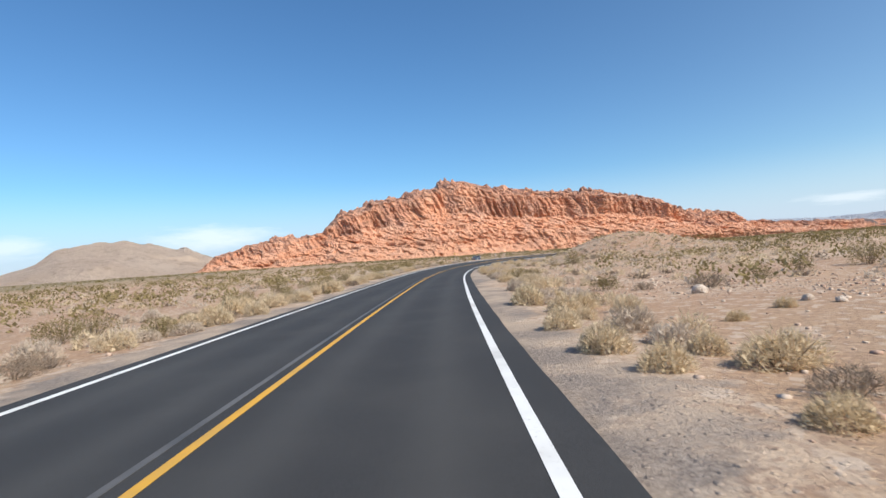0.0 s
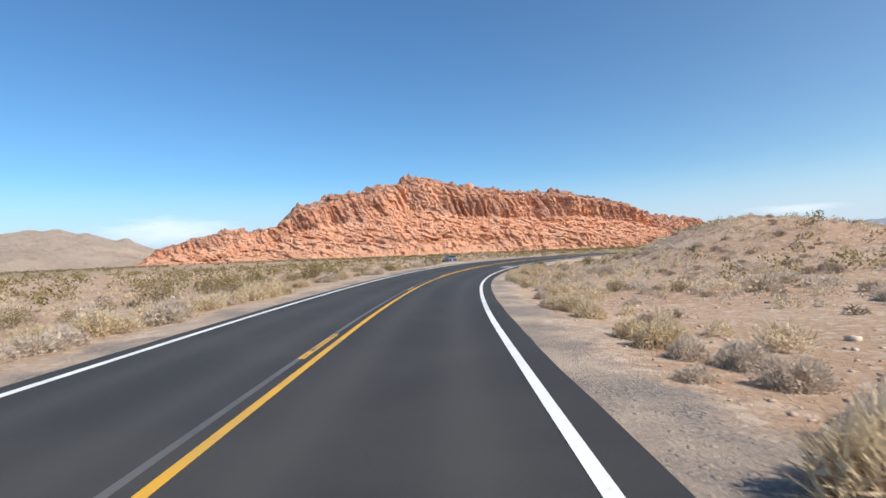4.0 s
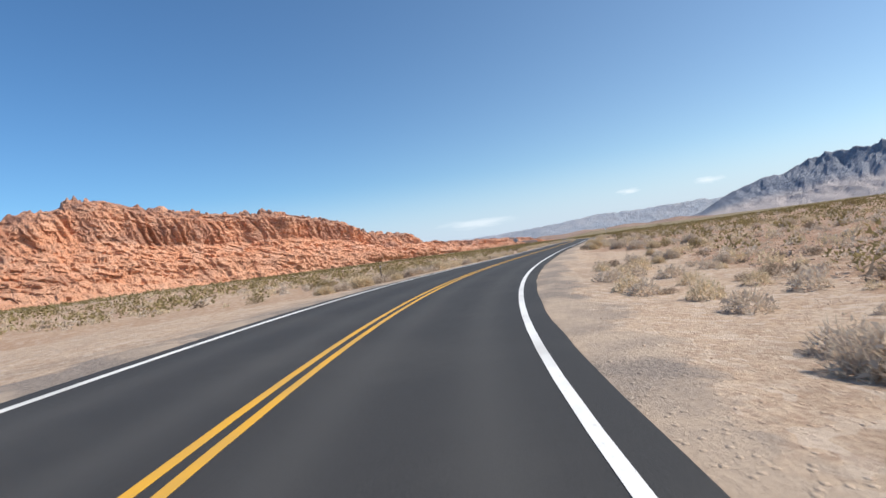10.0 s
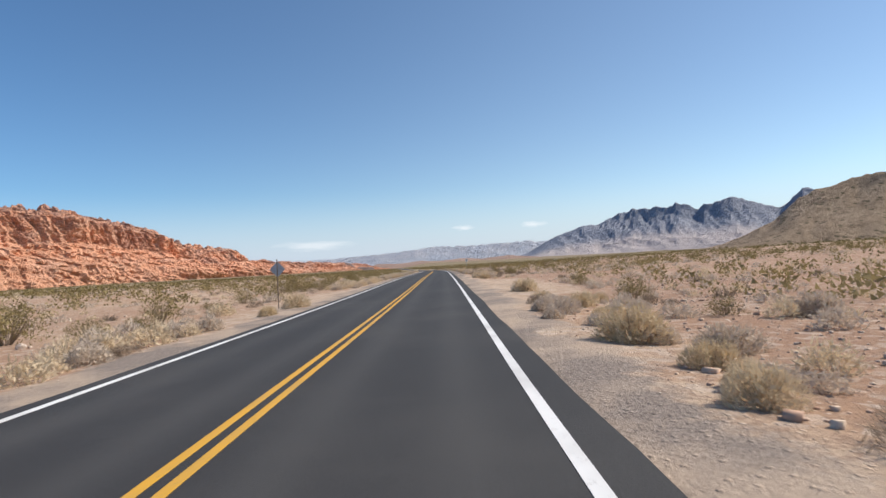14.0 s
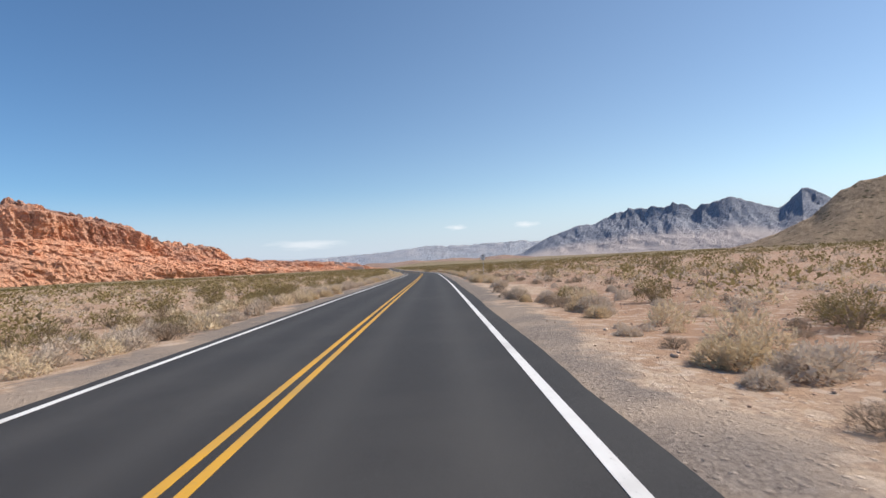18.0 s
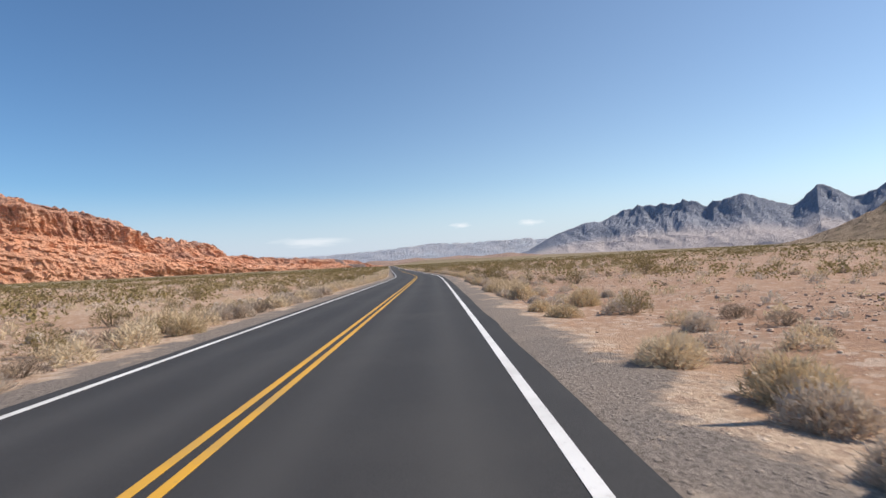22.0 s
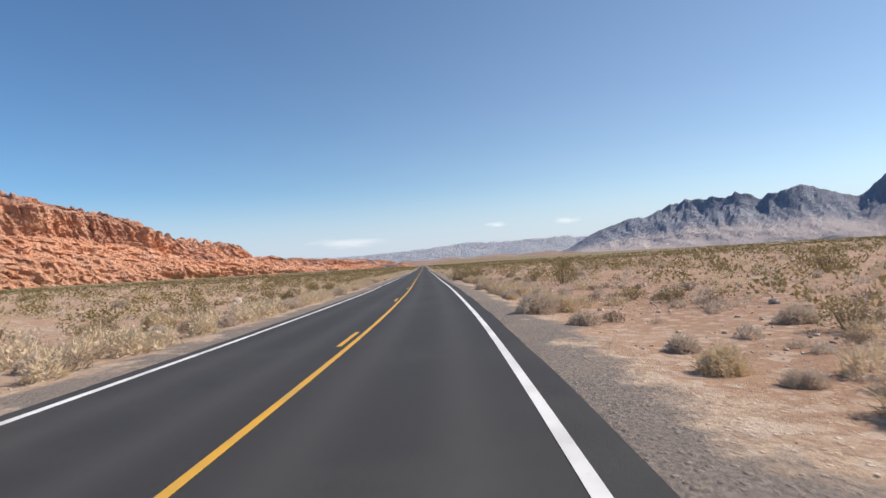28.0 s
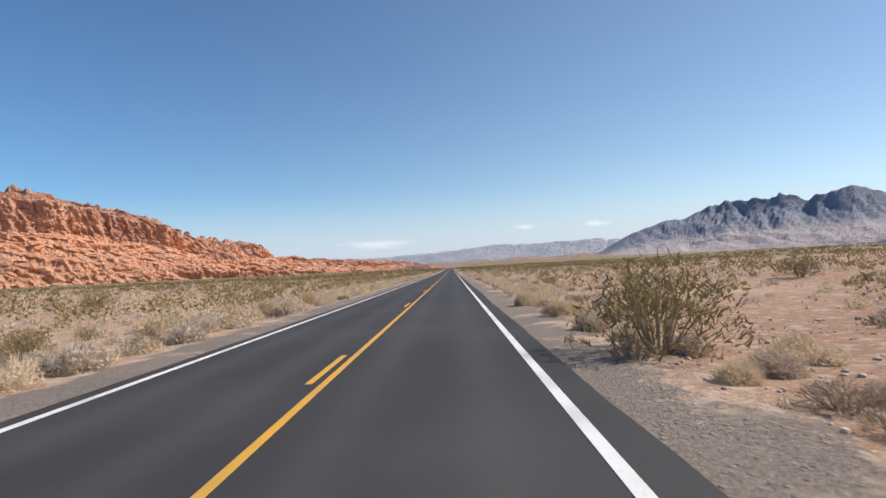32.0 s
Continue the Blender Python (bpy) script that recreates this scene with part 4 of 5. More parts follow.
LANDMARK_SHRUBS += [
    ("straw_shrub", 203.3, 7.4, 0.45),
    ("dry_bush", 206.7, 9.7, 1.26),
    ("straw_shrub", 204.6, 8.9, 0.87),
    ("grey_shrub", 217.9, 7.4, 1.41),
    ("grey_shrub", 210.2, 8.4, 0.86),
    ("dry_bush", 220.8, 17.4, 1.5),
    ("straw_shrub", 245.1, 10.5, 0.34),
    ("straw_shrub", 248.1, 10.2, 0.63),
    ("straw_shrub", 240.0, 9.6, 0.62),
    ("grey_shrub", 242.0, 10.5, 0.98),
    ("creosote_bush", 248.2, 12.8, 0.6),
    ("grey_shrub", 256.8, 13.9, 1.5),
    ("straw_shrub", 255.0, 11.1, 1.03),
    ("grey_shrub", 257.3, 10.1, 1.5),
    ("grey_shrub", 262.7, 9.0, 1.5),
    ("straw_shrub", 247.1, -7.5, 0.96),
    ("straw_shrub", 246.4, -5.5, 0.89),
    ("grey_shrub", 265.3, 22.7, 1.5),
    ("straw_shrub", 274.5, 7.2, 1.41),
    ("grey_shrub", 273.2, 8.3, 0.86),
    ("straw_shrub", 271.7, 6.7, 0.48),
    ("grey_shrub", 270.4, 8.6, 1.24),
    ("grey_shrub", 272.9, 9.5, 0.87),
    ("grey_shrub", 283.9, 15.0, 1.39),
    ("dry_bush", 278.7, 13.0, 0.85),
    ("grey_shrub", 281.2, 16.1, 1.08),
    ("straw_shrub", 287.7, 6.2, 1.4),
    ("grey_shrub", 290.2, 11.6, 1.36),
]
LANDMARK_SHRUBS += [
    ("grey_shrub", 287.9, 12.5, 1.02),
    ("creosote_bush", 295.2, -12.4, 1.41),
    ("creosote_bush", 340.6, 54.3, 1.5),
    ("straw_shrub", 308.1, 6.9, 1.4),
    ("grey_shrub", 295.0, 5.6, 0.86),
    ("straw_shrub", 299.9, 6.5, 0.88),
    ("grey_shrub", 292.4, 5.5, 0.77),
    ("grey_shrub", 290.6, 6.4, 0.83),
    ("grey_shrub", 294.0, 8.5, 0.87),
    ("straw_shrub", 298.1, 8.4, 0.71),
    ("creosote_bush", 321.6, -10.7, 1.08),
    ("straw_shrub", 305.5, -5.3, 1.35),
    ("straw_shrub", 300.8, -5.3, 0.82),
    ("grey_shrub", 309.1, 7.1, 0.92),
    ("grey_shrub", 343.5, -12.7, 1.18),
    ("creosote_bush", 343.0, -9.7, 0.51),
    ("creosote_bush", 351.3, -9.5, 0.85),
    ("grey_shrub", 377.9, 24.9, 1.5),
    ("straw_shrub", 371.3, 34.8, 1.5),
    ("straw_shrub", 360.7, 32.3, 1.5),
    ("creosote_bush", 338.2, -13.9, 1.27),
    ("straw_shrub", 362.4, 8.3, 0.81),
    ("grey_shrub", 360.2, 5.7, 1.23),
    ("dry_bush", 361.5, 5.4, 0.84),
    ("grey_shrub", 358.3, 6.6, 0.98),
    ("straw_shrub", 360.4, 9.0, 0.54),
    ("grey_shrub", 362.8, 10.6, 0.66),
    ("creosote_bush", 386.8, 22.7, 1.5),
]
LANDMARK_SHRUBS += [
    ("grey_shrub", 373.3, 6.4, 1.23),
    ("straw_shrub", 368.6, -5.4, 0.88),
    ("straw_shrub", 377.5, -5.3, 1.24),
    ("straw_shrub", 374.3, -5.3, 0.93),
    ("straw_shrub", 371.3, -5.5, 0.82),
    ("creosote_bush", 378.0, -14.5, 1.39),
    ("dry_bush", 366.2, 5.6, 0.99),
    ("straw_shrub", 399.9, 7.4, 0.73),
    ("grey_shrub", 396.5, 6.8, 0.77),
    ("dry_bush", 399.7, 9.1, 0.9),
    ("creosote_bush", 411.9, 18.2, 0.48),
    ("grey_shrub", 395.9, 7.9, 0.48),
    ("grey_shrub", 407.1, 8.4, 0.93),
    ("straw_shrub", 415.1, 7.9, 1.27),
    ("creosote_bush", 409.5, -8.1, 0.81),
    ("straw_shrub", 412.9, -5.8, 1.21),
    ("grey_shrub", 417.5, 6.5, 0.77),
    ("straw_shrub", 416.5, 7.4, 0.54),
    ("straw_shrub", 417.7, 7.5, 0.61),
    ("straw_shrub", 420.3, 6.4, 1.5),
    ("straw_shrub", 424.7, 6.2, 0.96),
    ("grey_shrub", 429.6, 5.8, 1.11),
    ("grey_shrub", 434.0, -6.1, 1.5),
    ("straw_shrub", 444.1, -6.7, 1.34),
    ("grey_shrub", 418.8, 9.9, 0.77),
    ("creosote_bush", 438.6, 19.0, 1.5),
    ("straw_shrub", 430.6, -7.8, 1.07),
    ("creosote_bush", 440.0, -16.7, 1.18),
]
LANDMARK_SHRUBS += [
    ("creosote_bush", 446.2, 8.0, 1.45),
    ("straw_shrub", 488.1, 6.5, 0.82),
    ("grey_shrub", 487.1, 7.1, 0.58),
    ("grey_shrub", 490.2, 6.8, 0.75),
    ("grey_shrub", 495.2, 6.2, 0.89),
    ("grey_shrub", 499.1, 5.6, 1.5),
    ("dry_bush", 498.0, 11.1, 1.07),
    ("grey_shrub", 493.3, 10.9, 1.03),
    ("grey_shrub", 527.8, -24.1, 1.5),
    ("straw_shrub", 500.1, -6.2, 0.84),
    ("grey_shrub", 505.7, -7.2, 1.5),
    ("creosote_bush", 523.4, 12.2, 1.5),
    ("creosote_bush", 516.1, 28.0, 1.46),
    ("dry_bush", 490.0, 9.9, 0.54),
    ("straw_shrub", 503.2, -9.5, 1.5),
    ("grey_shrub", 519.8, 5.7, 1.41),
    ("straw_shrub", 517.5, 6.2, 0.99),
    ("grey_shrub", 517.1, 8.0, 0.86),
    ("grey_shrub", 520.4, 8.7, 1.1),
    ("dry_bush", 526.4, 9.9, 1.01),
    ("dry_bush", 534.6, 10.5, 1.12),
    ("grey_shrub", 530.8, -8.0, 1.32),
    ("straw_shrub", 532.6, -7.1, 0.97),
    ("straw_shrub", 543.3, -8.0, 1.5),
    ("straw_shrub", 568.1, -7.7, 1.5),
    ("grey_shrub", 537.4, 17.3, 1.5),
    ("creosote_bush", 555.0, 31.4, 1.47),
    ("grey_shrub", 548.7, 6.5, 0.85),
]
LANDMARK_SHRUBS += [
    ("dry_bush", 548.0, 5.3, 1.0),
    ("creosote_bush", 556.2, 8.3, 1.27),
    ("grey_shrub", 546.6, 6.9, 0.83),
    ("straw_shrub", 548.8, 8.6, 0.58),
    ("creosote_bush", 548.8, 6.0, 1.7),
    ("creosote_bush", 579.0, -23.8, 1.5),
    ("straw_shrub", 558.5, -8.4, 1.5),
    ("straw_shrub", 577.7, -8.0, 1.5),
    ("straw_shrub", 564.3, -8.2, 1.48),
    ("dry_bush", 556.7, 5.5, 0.99),
    ("straw_shrub", 562.4, 5.3, 1.1),
    ("creosote_bush", 576.1, 25.3, 1.5),
]


NEAR = {k: 0 for k in SHRUBS}
taken = []


def place(kind, s, d, size, rng, squash=1.0):
    xy = along_road(np.array([s]), np.array([d]))
    z = terrain(xy)[0]
    NEAR[kind] += 1
    taken.append((xy[0, 0], xy[0, 1], size))
    return put_shrub(kind, xy[0, 0], xy[0, 1], z, size, rng.uniform(0, 6.28), int(rng.integers(4)), squash)


rng = np.random.default_rng(23)
for kind, s, d, size in LANDMARK_SHRUBS:
    place(kind, s, d, size, rng)

rest = []


CELLS = set()


def free(x, y, gap):
    """True where no shrub stands in the plan cells within the gap; then takes the cell."""
    i, j = int(x // 0.35), int(y // 0.35)
    r = int(gap / 0.35 + 0.5)
    if any((i + a, j + b) in CELLS for a in range(-r, r + 1) for b in range(-r, r + 1)):
        return False
    CELLS.add((i, j))
    return True


for x, y, size in taken:
    free(x, y, 0)


def grow(kind, s, d, size, reach):
    """A shrub of its own near the road, or one of the joined rest."""
    xy = along_road(np.array([s]), np.array([d]))[0]
    if not free(xy[0], xy[1], 0.55 * size):
        return
    if abs(d) < reach and s < 560 and NEAR[kind] < 295:
        place(kind, s, d, size, rng, rng.uniform(0.75, 1.1))
    else:
        rest.append((kind, xy[0], xy[1], size))


# hedge-like rows of shrubs along both verges, with gaps: side, from, to, step, rows wide, share kept
for side, s0, s1, step, deep, keep in ((1, 48, 112, 0.75, 2.3, 0.85), (1, 112, 192, 0.55, 3.6, 0.9), (1, 236, 420, 0.65, 2.6, 0.85), (1, 420, 760, 0.5, 2.4, 0.92), (-1, 48, 250, 0.5, 2.6, 0.92), (-1, 250, 760, 0.36, 3.0, 0.95)):
    s = s0
    while s < s1:
        s += rng.uniform(0.5, 1.5) * step
        d = side * (5.7 + rng.uniform(0, 1) ** 1.3 * deep)
        if not clear_of_road(np.array([s]), np.array([d]), 0.2)[0] or rng.uniform() > keep:
            continue
        if side > 0 and s > 200 and lattice(np.array([s / 17.0]), np.array([side * 3.0]), 5)[0] < -0.5:
            continue
        u = rng.uniform()
        grow("straw_shrub" if u < 0.6 else "grey_shrub" if u < 0.92 else "dry_bush", s, d, rng.uniform(0.6, 1.3) + (0.25 if side < 0 else 0), 7.6)

# grey and straw scrub over the flank of the low hill and behind the verge inside the bend
for x, y in zip(rng.uniform(14, 72, 1900), rng.uniform(72, 165, 1900)):
    s, d = (float(v[0]) for v in road_coords(np.array([[x, y]])))
    if 6.6 < d < 45:
        u = rng.uniform()
        grow("grey_shrub" if u < 0.6 else "straw_shrub" if u < 0.88 else "dry_bush", s, d, rng.uniform(0.5, 1.25), 30)

# open scrub near the road
s, d = scatter(19000, 40, 760, 6.4, 36, rng)
ok = clear_of_road(s, d, 0.6)
xy = along_road(s, d)
ok &= clumpy(xy[:, 0], xy[:, 1], rng, np.where(d < 0, -0.3, -0.1))
order = np.argsort(np.abs(d))
for i in order[ok[order]]:
    u = rng.uniform()
    if d[i] > 0:
        kind = "creosote_bush" if u > (0.9 if d[i] < 13 else 0.72) else "grey_shrub" if u < 0.4 else "straw_shrub" if u < 0.64 else "dry_bush"
    else:
        kind = "grey_shrub" if u < 0.34 else "straw_shrub" if u < 0.52 else "creosote_bush" if u < 0.93 else "dry_bush"
    grow(kind, s[i], d[i], rng.uniform(0.4, 1.1) * ((0.95 if abs(d[i]) > 9 else 0.7) if kind == "creosote_bush" else 1.0), 22)

# pale shrubs along the back of the pull-out past the bend
row = np.random.default_rng(41)
for _ in range(46):
    u, back = row.uniform(-0.25, 1.1), row.uniform(0, 1) ** 1.5 * 3.2
    x, y = 68.4 + 14.3 * u + 0.75 * back, 173.6 + 17.1 * u - 0.66 * back
    s, d = (float(v[0]) for v in road_coords(np.array([[x, y]])))
    if d > 6.0:
        grow("straw_shrub" if row.uniform() < 0.6 else "grey_shrub", s, d, row.uniform(0.6, 1.15), 22)


def joined_shrubs(name, label, kind, X, Y, size, n, rng, variants=6, fat=1.0):
    """Many shrubs of one kind in one mesh of slim spikes."""
    mat, _, rad, hei, spr, ln, wd, st, _, _ = SHRUBS[kind]
    Z = terrain(np.c_[X, Y])
    protos = []
    for _ in range(variants):
        if kind in DOMES:
            twigs, waves = dome_blades(rng, n, rad, hei, ln * min(fat, 1.7), wd * fat * 1.5)
            protos.append(np.concatenate([twigs, dome_tangle(rng, int(1.6 * n), rad, hei, 0.027 * fat, waves)]) if n > 20 else twigs)
        else:
            protos.append(shrub_blades(rng, n, rad, hei, spr, ln * fat, wd * fat * fat * 1.5, 0.4)[:, (0, 1, 4)])
    out = []
    which = rng.integers(variants, size=len(X))
    turn = rng.uniform(0, 2 * np.pi, len(X))
    for v in range(variants):
        m = which == v
        if not m.any():
            continue
        P = protos[v].reshape(1, -1, 3) * size[m][:, None, None]
        c, sn = np.cos(turn[m])[:, None], np.sin(turn[m])[:, None]
        Q = np.stack([P[..., 0] * c - P[..., 1] * sn + X[m][:, None], P[..., 0] * sn + P[..., 1] * c + Y[m][:, None], P[..., 2] + Z[m][:, None] - 0.03], -1)
        out.append(Q.reshape(-1, 3, 3))
    ob = new(name, spike_mesh(name, np.concatenate(out), mat))
    return tagged(ob, label, "scrub", kind="stuff")


rest_kind = np.array([r[0] for r in rest])
rest_xyz = np.array([r[1:] for r in rest])
for kind in SHRUBS:
    m = rest_kind == kind
    if m.any():
        far_off = np.abs(road_coords(rest_xyz[:, :2])[1]) > 11
        for ring, n, fat in ((m & ~far_off, 180, 1.25), (m & far_off, 36, 2.2)):
            if ring.any():
                joined_shrubs("near_scrub", "scattered " + SHRUBS[kind][9] + " on the desert floor", kind, rest_xyz[ring, 0], rest_xyz[ring, 1], rest_xyz[ring, 2], n, rng, fat=fat)

# middle distance and far flats
for lo, hi, count, n, fat, s0, s1, cut in ((34, 110, 14000, 26, 2.35, 0, 800, -0.2), (110, 420, 30000, 12, 3.5, 0, 1100, -0.3),
                                           (420, 1000, 30000, 6, 4.6, 0, 1400, -0.35), (6, 110, 9000, 12, 3.2, 740, 1300, -0.4)):
    s, d = scatter(count, s0, s1, lo, hi, rng)
    xy = along_road(s, d)
    ss, dd = road_coords(xy)
    ok = (np.abs(dd) > lo * 0.9) & clumpy(xy[:, 0], xy[:, 1], rng, cut)
    xy, dd = xy[ok], dd[ok]
    u = rng.uniform(0, 1, len(xy))
    left = dd < 0
    for kind, a, b in (("grey_shrub", 0, 0.30), ("straw_shrub", 0.30, 0.45), ("creosote_bush", 0.45, 1.0)):
        m = (u >= a) & (u < b)
        size = rng.uniform(0.6, 1.3, m.sum()) * (0.95 if kind == "creosote_bush" else 1.15)
        joined_shrubs("far_scrub", "scattered " + SHRUBS[kind][9] + " across the flats", kind, xy[m, 0], xy[m, 1], size, n, rng, 5, fat)


# ---- stones ----
def stone_points():
    """Angular stones, as unit shapes."""
    bm = bmesh.new()
    bmesh.ops.create_cube(bm, size=0.72)
    v = np.array([p.co[:] for p in bm.verts])
    f = [t for q in bm.faces for t in ([q.verts[i].index for i in (0, 1, 2)], [q.verts[i].index for i in (0, 2, 3)])]
    bm.free()
    return v, f


STONE_V, STONE_F = stone_points()


def stones(name, label, X, Y, size, rng, material):
    """Loose stones half sunk in the soil, joined."""
    Z = terrain(np.c_[X, Y])
    n, k = len(X), len(STONE_V)
    jit = 1 + rng.uniform(-0.3, 0.3, (n, k, 3))
    P = STONE_V[None] * jit * (size[:, None] * rng.uniform(0.6, 1.25, (n, 3)) * np.array([1, 1, 0.65]))[:, None, :]
    P = P + np.stack([X, Y, Z + size * 0.1], -1)[:, None]
    F = (np.array(STONE_F)[None] + (np.arange(n) * k)[:, None, None]).reshape(-1, 3)
    me = bpy.data.meshes.new(name)
    me.vertices.add(n * k)
    me.vertices.foreach_set("co", P.reshape(-1).astype(np.float32))
    me.loops.add(F.size)
    me.loops.foreach_set("vertex_index", F.reshape(-1).astype(np.int32))
    me.polygons.add(len(F))
    me.polygons.foreach_set("loop_start", np.arange(0, F.size, 3, dtype=np.int32))
    me.update(calc_edges=True)
    me.materials.append(material)
    return tagged(new(name, me), label, "stones", kind="stuff")


def stone_material():
    k = Nodes("loose_stone", 0.92, spec=0.15)
    c = k.mix(k.geo.outputs["Random Per Island"], (0.46, 0.29, 0.21), (0.70, 0.58, 0.47))
    k.color(k.mix(k.maths("MULTIPLY", k.noise(20, 4), 0.35), c, (0.33, 0.22, 0.16)))
    return k.m


LOOSE = stone_material()
rng = np.random.default_rng(31)
s, d = scatter(52000, 45, 560, 4.9, 20, rng)
d = np.where(rng.uniform(0, 1, len(d)) < 0.35, -np.abs(d), np.abs(d))
xy = along_road(s, d)
ok = (fractal(xy[:, 0] / 6, xy[:, 1] / 6, 91, 3) + rng.uniform(-0.4, 0.4, len(s)) > -0.02)
for count, s0, s1, d0, d1 in ((9000, 58, 140, 8, 22), (7000, 140, 215, 8, 34), (5000, 215, 330, 6, 20), (7000, 400, 560, 8, 24), (5000, 60, 130, 6, 15), (12000, 215, 400, 6, 18), (12000, 400, 560, 6, 18), (7000, 140, 215, 8, 40)):
    s2, d2 = rng.uniform(s0, s1, count), rng.uniform(d0, d1, count)
    xy = np.vstack([xy, along_road(s2, d2)])
    s = np.r_[s, s2]
    ok = np.r_[ok, fractal(xy[-count:, 0] / 7, xy[-count:, 1] / 7, 93, 3) + rng.uniform(-0.3, 0.3, count) > 0.05]
size = np.clip(rng.lognormal(-3.0, 0.55, len(s)), 0.025, 0.22)
ss, dd = road_coords(xy)
ok &= clear_of_road(ss, dd, 0.3) | (size < 0.045)
stones("loose_stones", "loose reddish and pale stones on the soil", xy[ok, 0], xy[ok, 1], size[ok], rng, LOOSE)


def boulder(s, d, size, seed, flat=0.75, material=None, label="pale angular boulder resting on the sand"):
    r = np.random.default_rng(seed)
    bm = bmesh.new()
    bmesh.ops.create_icosphere(bm, subdivisions=3, radius=0.5)
    for v in bm.verts:
        p = v.co.copy()
        k = 1 + 0.28 * noise.noise(p * 2.3 + Vector((seed, 0, 0))) + 0.09 * noise.noise(p * 7 + Vector((0, seed, 0)))
        v.co = p * k * size
        v.co.z *= flat
    xy = along_road(np.array([float(s)]), np.array([float(d)]))[0]
    ob = part("boulder", bm, material or STONE)
    ob.matrix_world = pose(xy[0], xy[1], float(terrain(xy[None])[0]) + size * flat * 0.28, 0, 0, r.uniform(0, 360))
    return tagged(ob, label, "boulder", "boulders beside the road")


for i, (s, d, size) in enumerate([(79.4, 11.2, 0.5), (74.8, 12.0, 0.3), (74.0, 12.3, 0.26), (90.4, 10.3, 0.42), (72.0, 13.4, 0.2), (525.0, -13.5, 0.75), (521.5, -12.6, 0.35),
                                  (290.3, -10.7, 0.3), (291.4, -11.6, 0.42), (289.0, -10.2, 0.22), (413.1, -10.8, 0.6), (414.6, -10.2, 0.35), (432.0, -10.3, 0.4),
                                  (430.6, -9.7, 0.3), (434.0, -11.2, 0.36), (498.0, 13.2, 0.35), (470.0, -12.0, 0.3)]):
    boulder(s, d, size, 40 + i)
for i in range(26):
    boulder(rng.uniform(420, 462), -9.3 - abs(rng.normal(0, 1.0)), rng.uniform(0.16, 0.42), 70 + i)
for i in range(10):
    boulder(rng.uniform(262, 300), -9.6 - abs(rng.normal(0, 1.2)), rng.uniform(0.14, 0.32), 100 + i)


# ---- roadside furniture ----
STEEL = plain("galvanised_steel", (0.42, 0.43, 0.44), 0.45, 0.8, var=0.1)
DULL_ALUMINIUM = plain("dull_aluminium", (0.42, 0.45, 0.49), 0.55, 0.6, var=0.12)
SIGN_WHITE = plain("sign_white", (0.80, 0.80, 0.78), 0.5, var=0.04)
SIGN_BLACK = plain("sign_black", (0.02, 0.02, 0.02), 0.5, var=0.05)
SIGN_YELLOW = plain("sign_yellow", (0.78, 0.50, 0.04), 0.5, var=0.06)
POST_BROWN = plain("weathered_post", (0.24, 0.19, 0.15), 0.8, var=0.2)


def roadside(name, s, d, turn, label, category, group=""):
    """An empty at the ground beside the road; turn 0 faces traffic that comes along the road."""
    xy = along_road(np.array([float(s)]), np.array([float(d)]))[0]
    j = int(s)
    head = math.degrees(math.atan2(TANGENT[j][0], TANGENT[j][1]))
    return empty(name, pose(xy[0], xy[1], float(terrain(xy[None])[0]), 0, 0, -head + turn), label, category, group)


def sign_plate(bm, w, h, z, y=-0.03, thick=0.006, corner=0.05, spin=0.0):
    """A rounded plate upright in the x-z plane."""
    pts = []
    for cx, cz, a0 in ((w / 2 - corner, h / 2 - corner, 0), (-w / 2 + corner, h / 2 - corner, 90), (-w / 2 + corner, -h / 2 + corner, 180), (w / 2 - corner, -h / 2 + corner, 270)):
        for k in range(5):
            a = radians(a0 + k * 22.5)
            pts.append((cx + corner * math.cos(a), cz + corner * math.sin(a)))
    c, sn = math.cos(radians(spin)), math.sin(radians(spin))
    f = [bm.verts.new((x * c - q * sn, y, z + x * sn + q * c)) for x, q in pts]
    b = [bm.verts.new((v.co.x, y + thick, v.co.z)) for v in f]
    bm.faces.new(f)
    bm.faces.new(b[::-1])
    for i in range(len(f)):
        k = (i + 1) % len(f)
        bm.faces.new((f[k], f[i], b[i], b[k]))


def lettering(text, size, x, z, parent, y=-0.034, name="lettering"):
    cu = bpy.data.curves.new(name, "FONT")
    cu.body, cu.size, cu.align_x, cu.align_y, cu.extrude = text, size, "CENTER", "CENTER", 0.0015
    ob = new(name, cu)
    cu.materials.append(SIGN_BLACK)
    deps = bpy.context.evaluated_depsgraph_get()
    me = bpy.data.meshes.new_from_object(ob.evaluated_get(deps))
    bpy.data.objects.remove(ob)
    out = new(name, me)
    out.parent = parent
    out.matrix_basis = pose(x, y, z, 90)
    return out


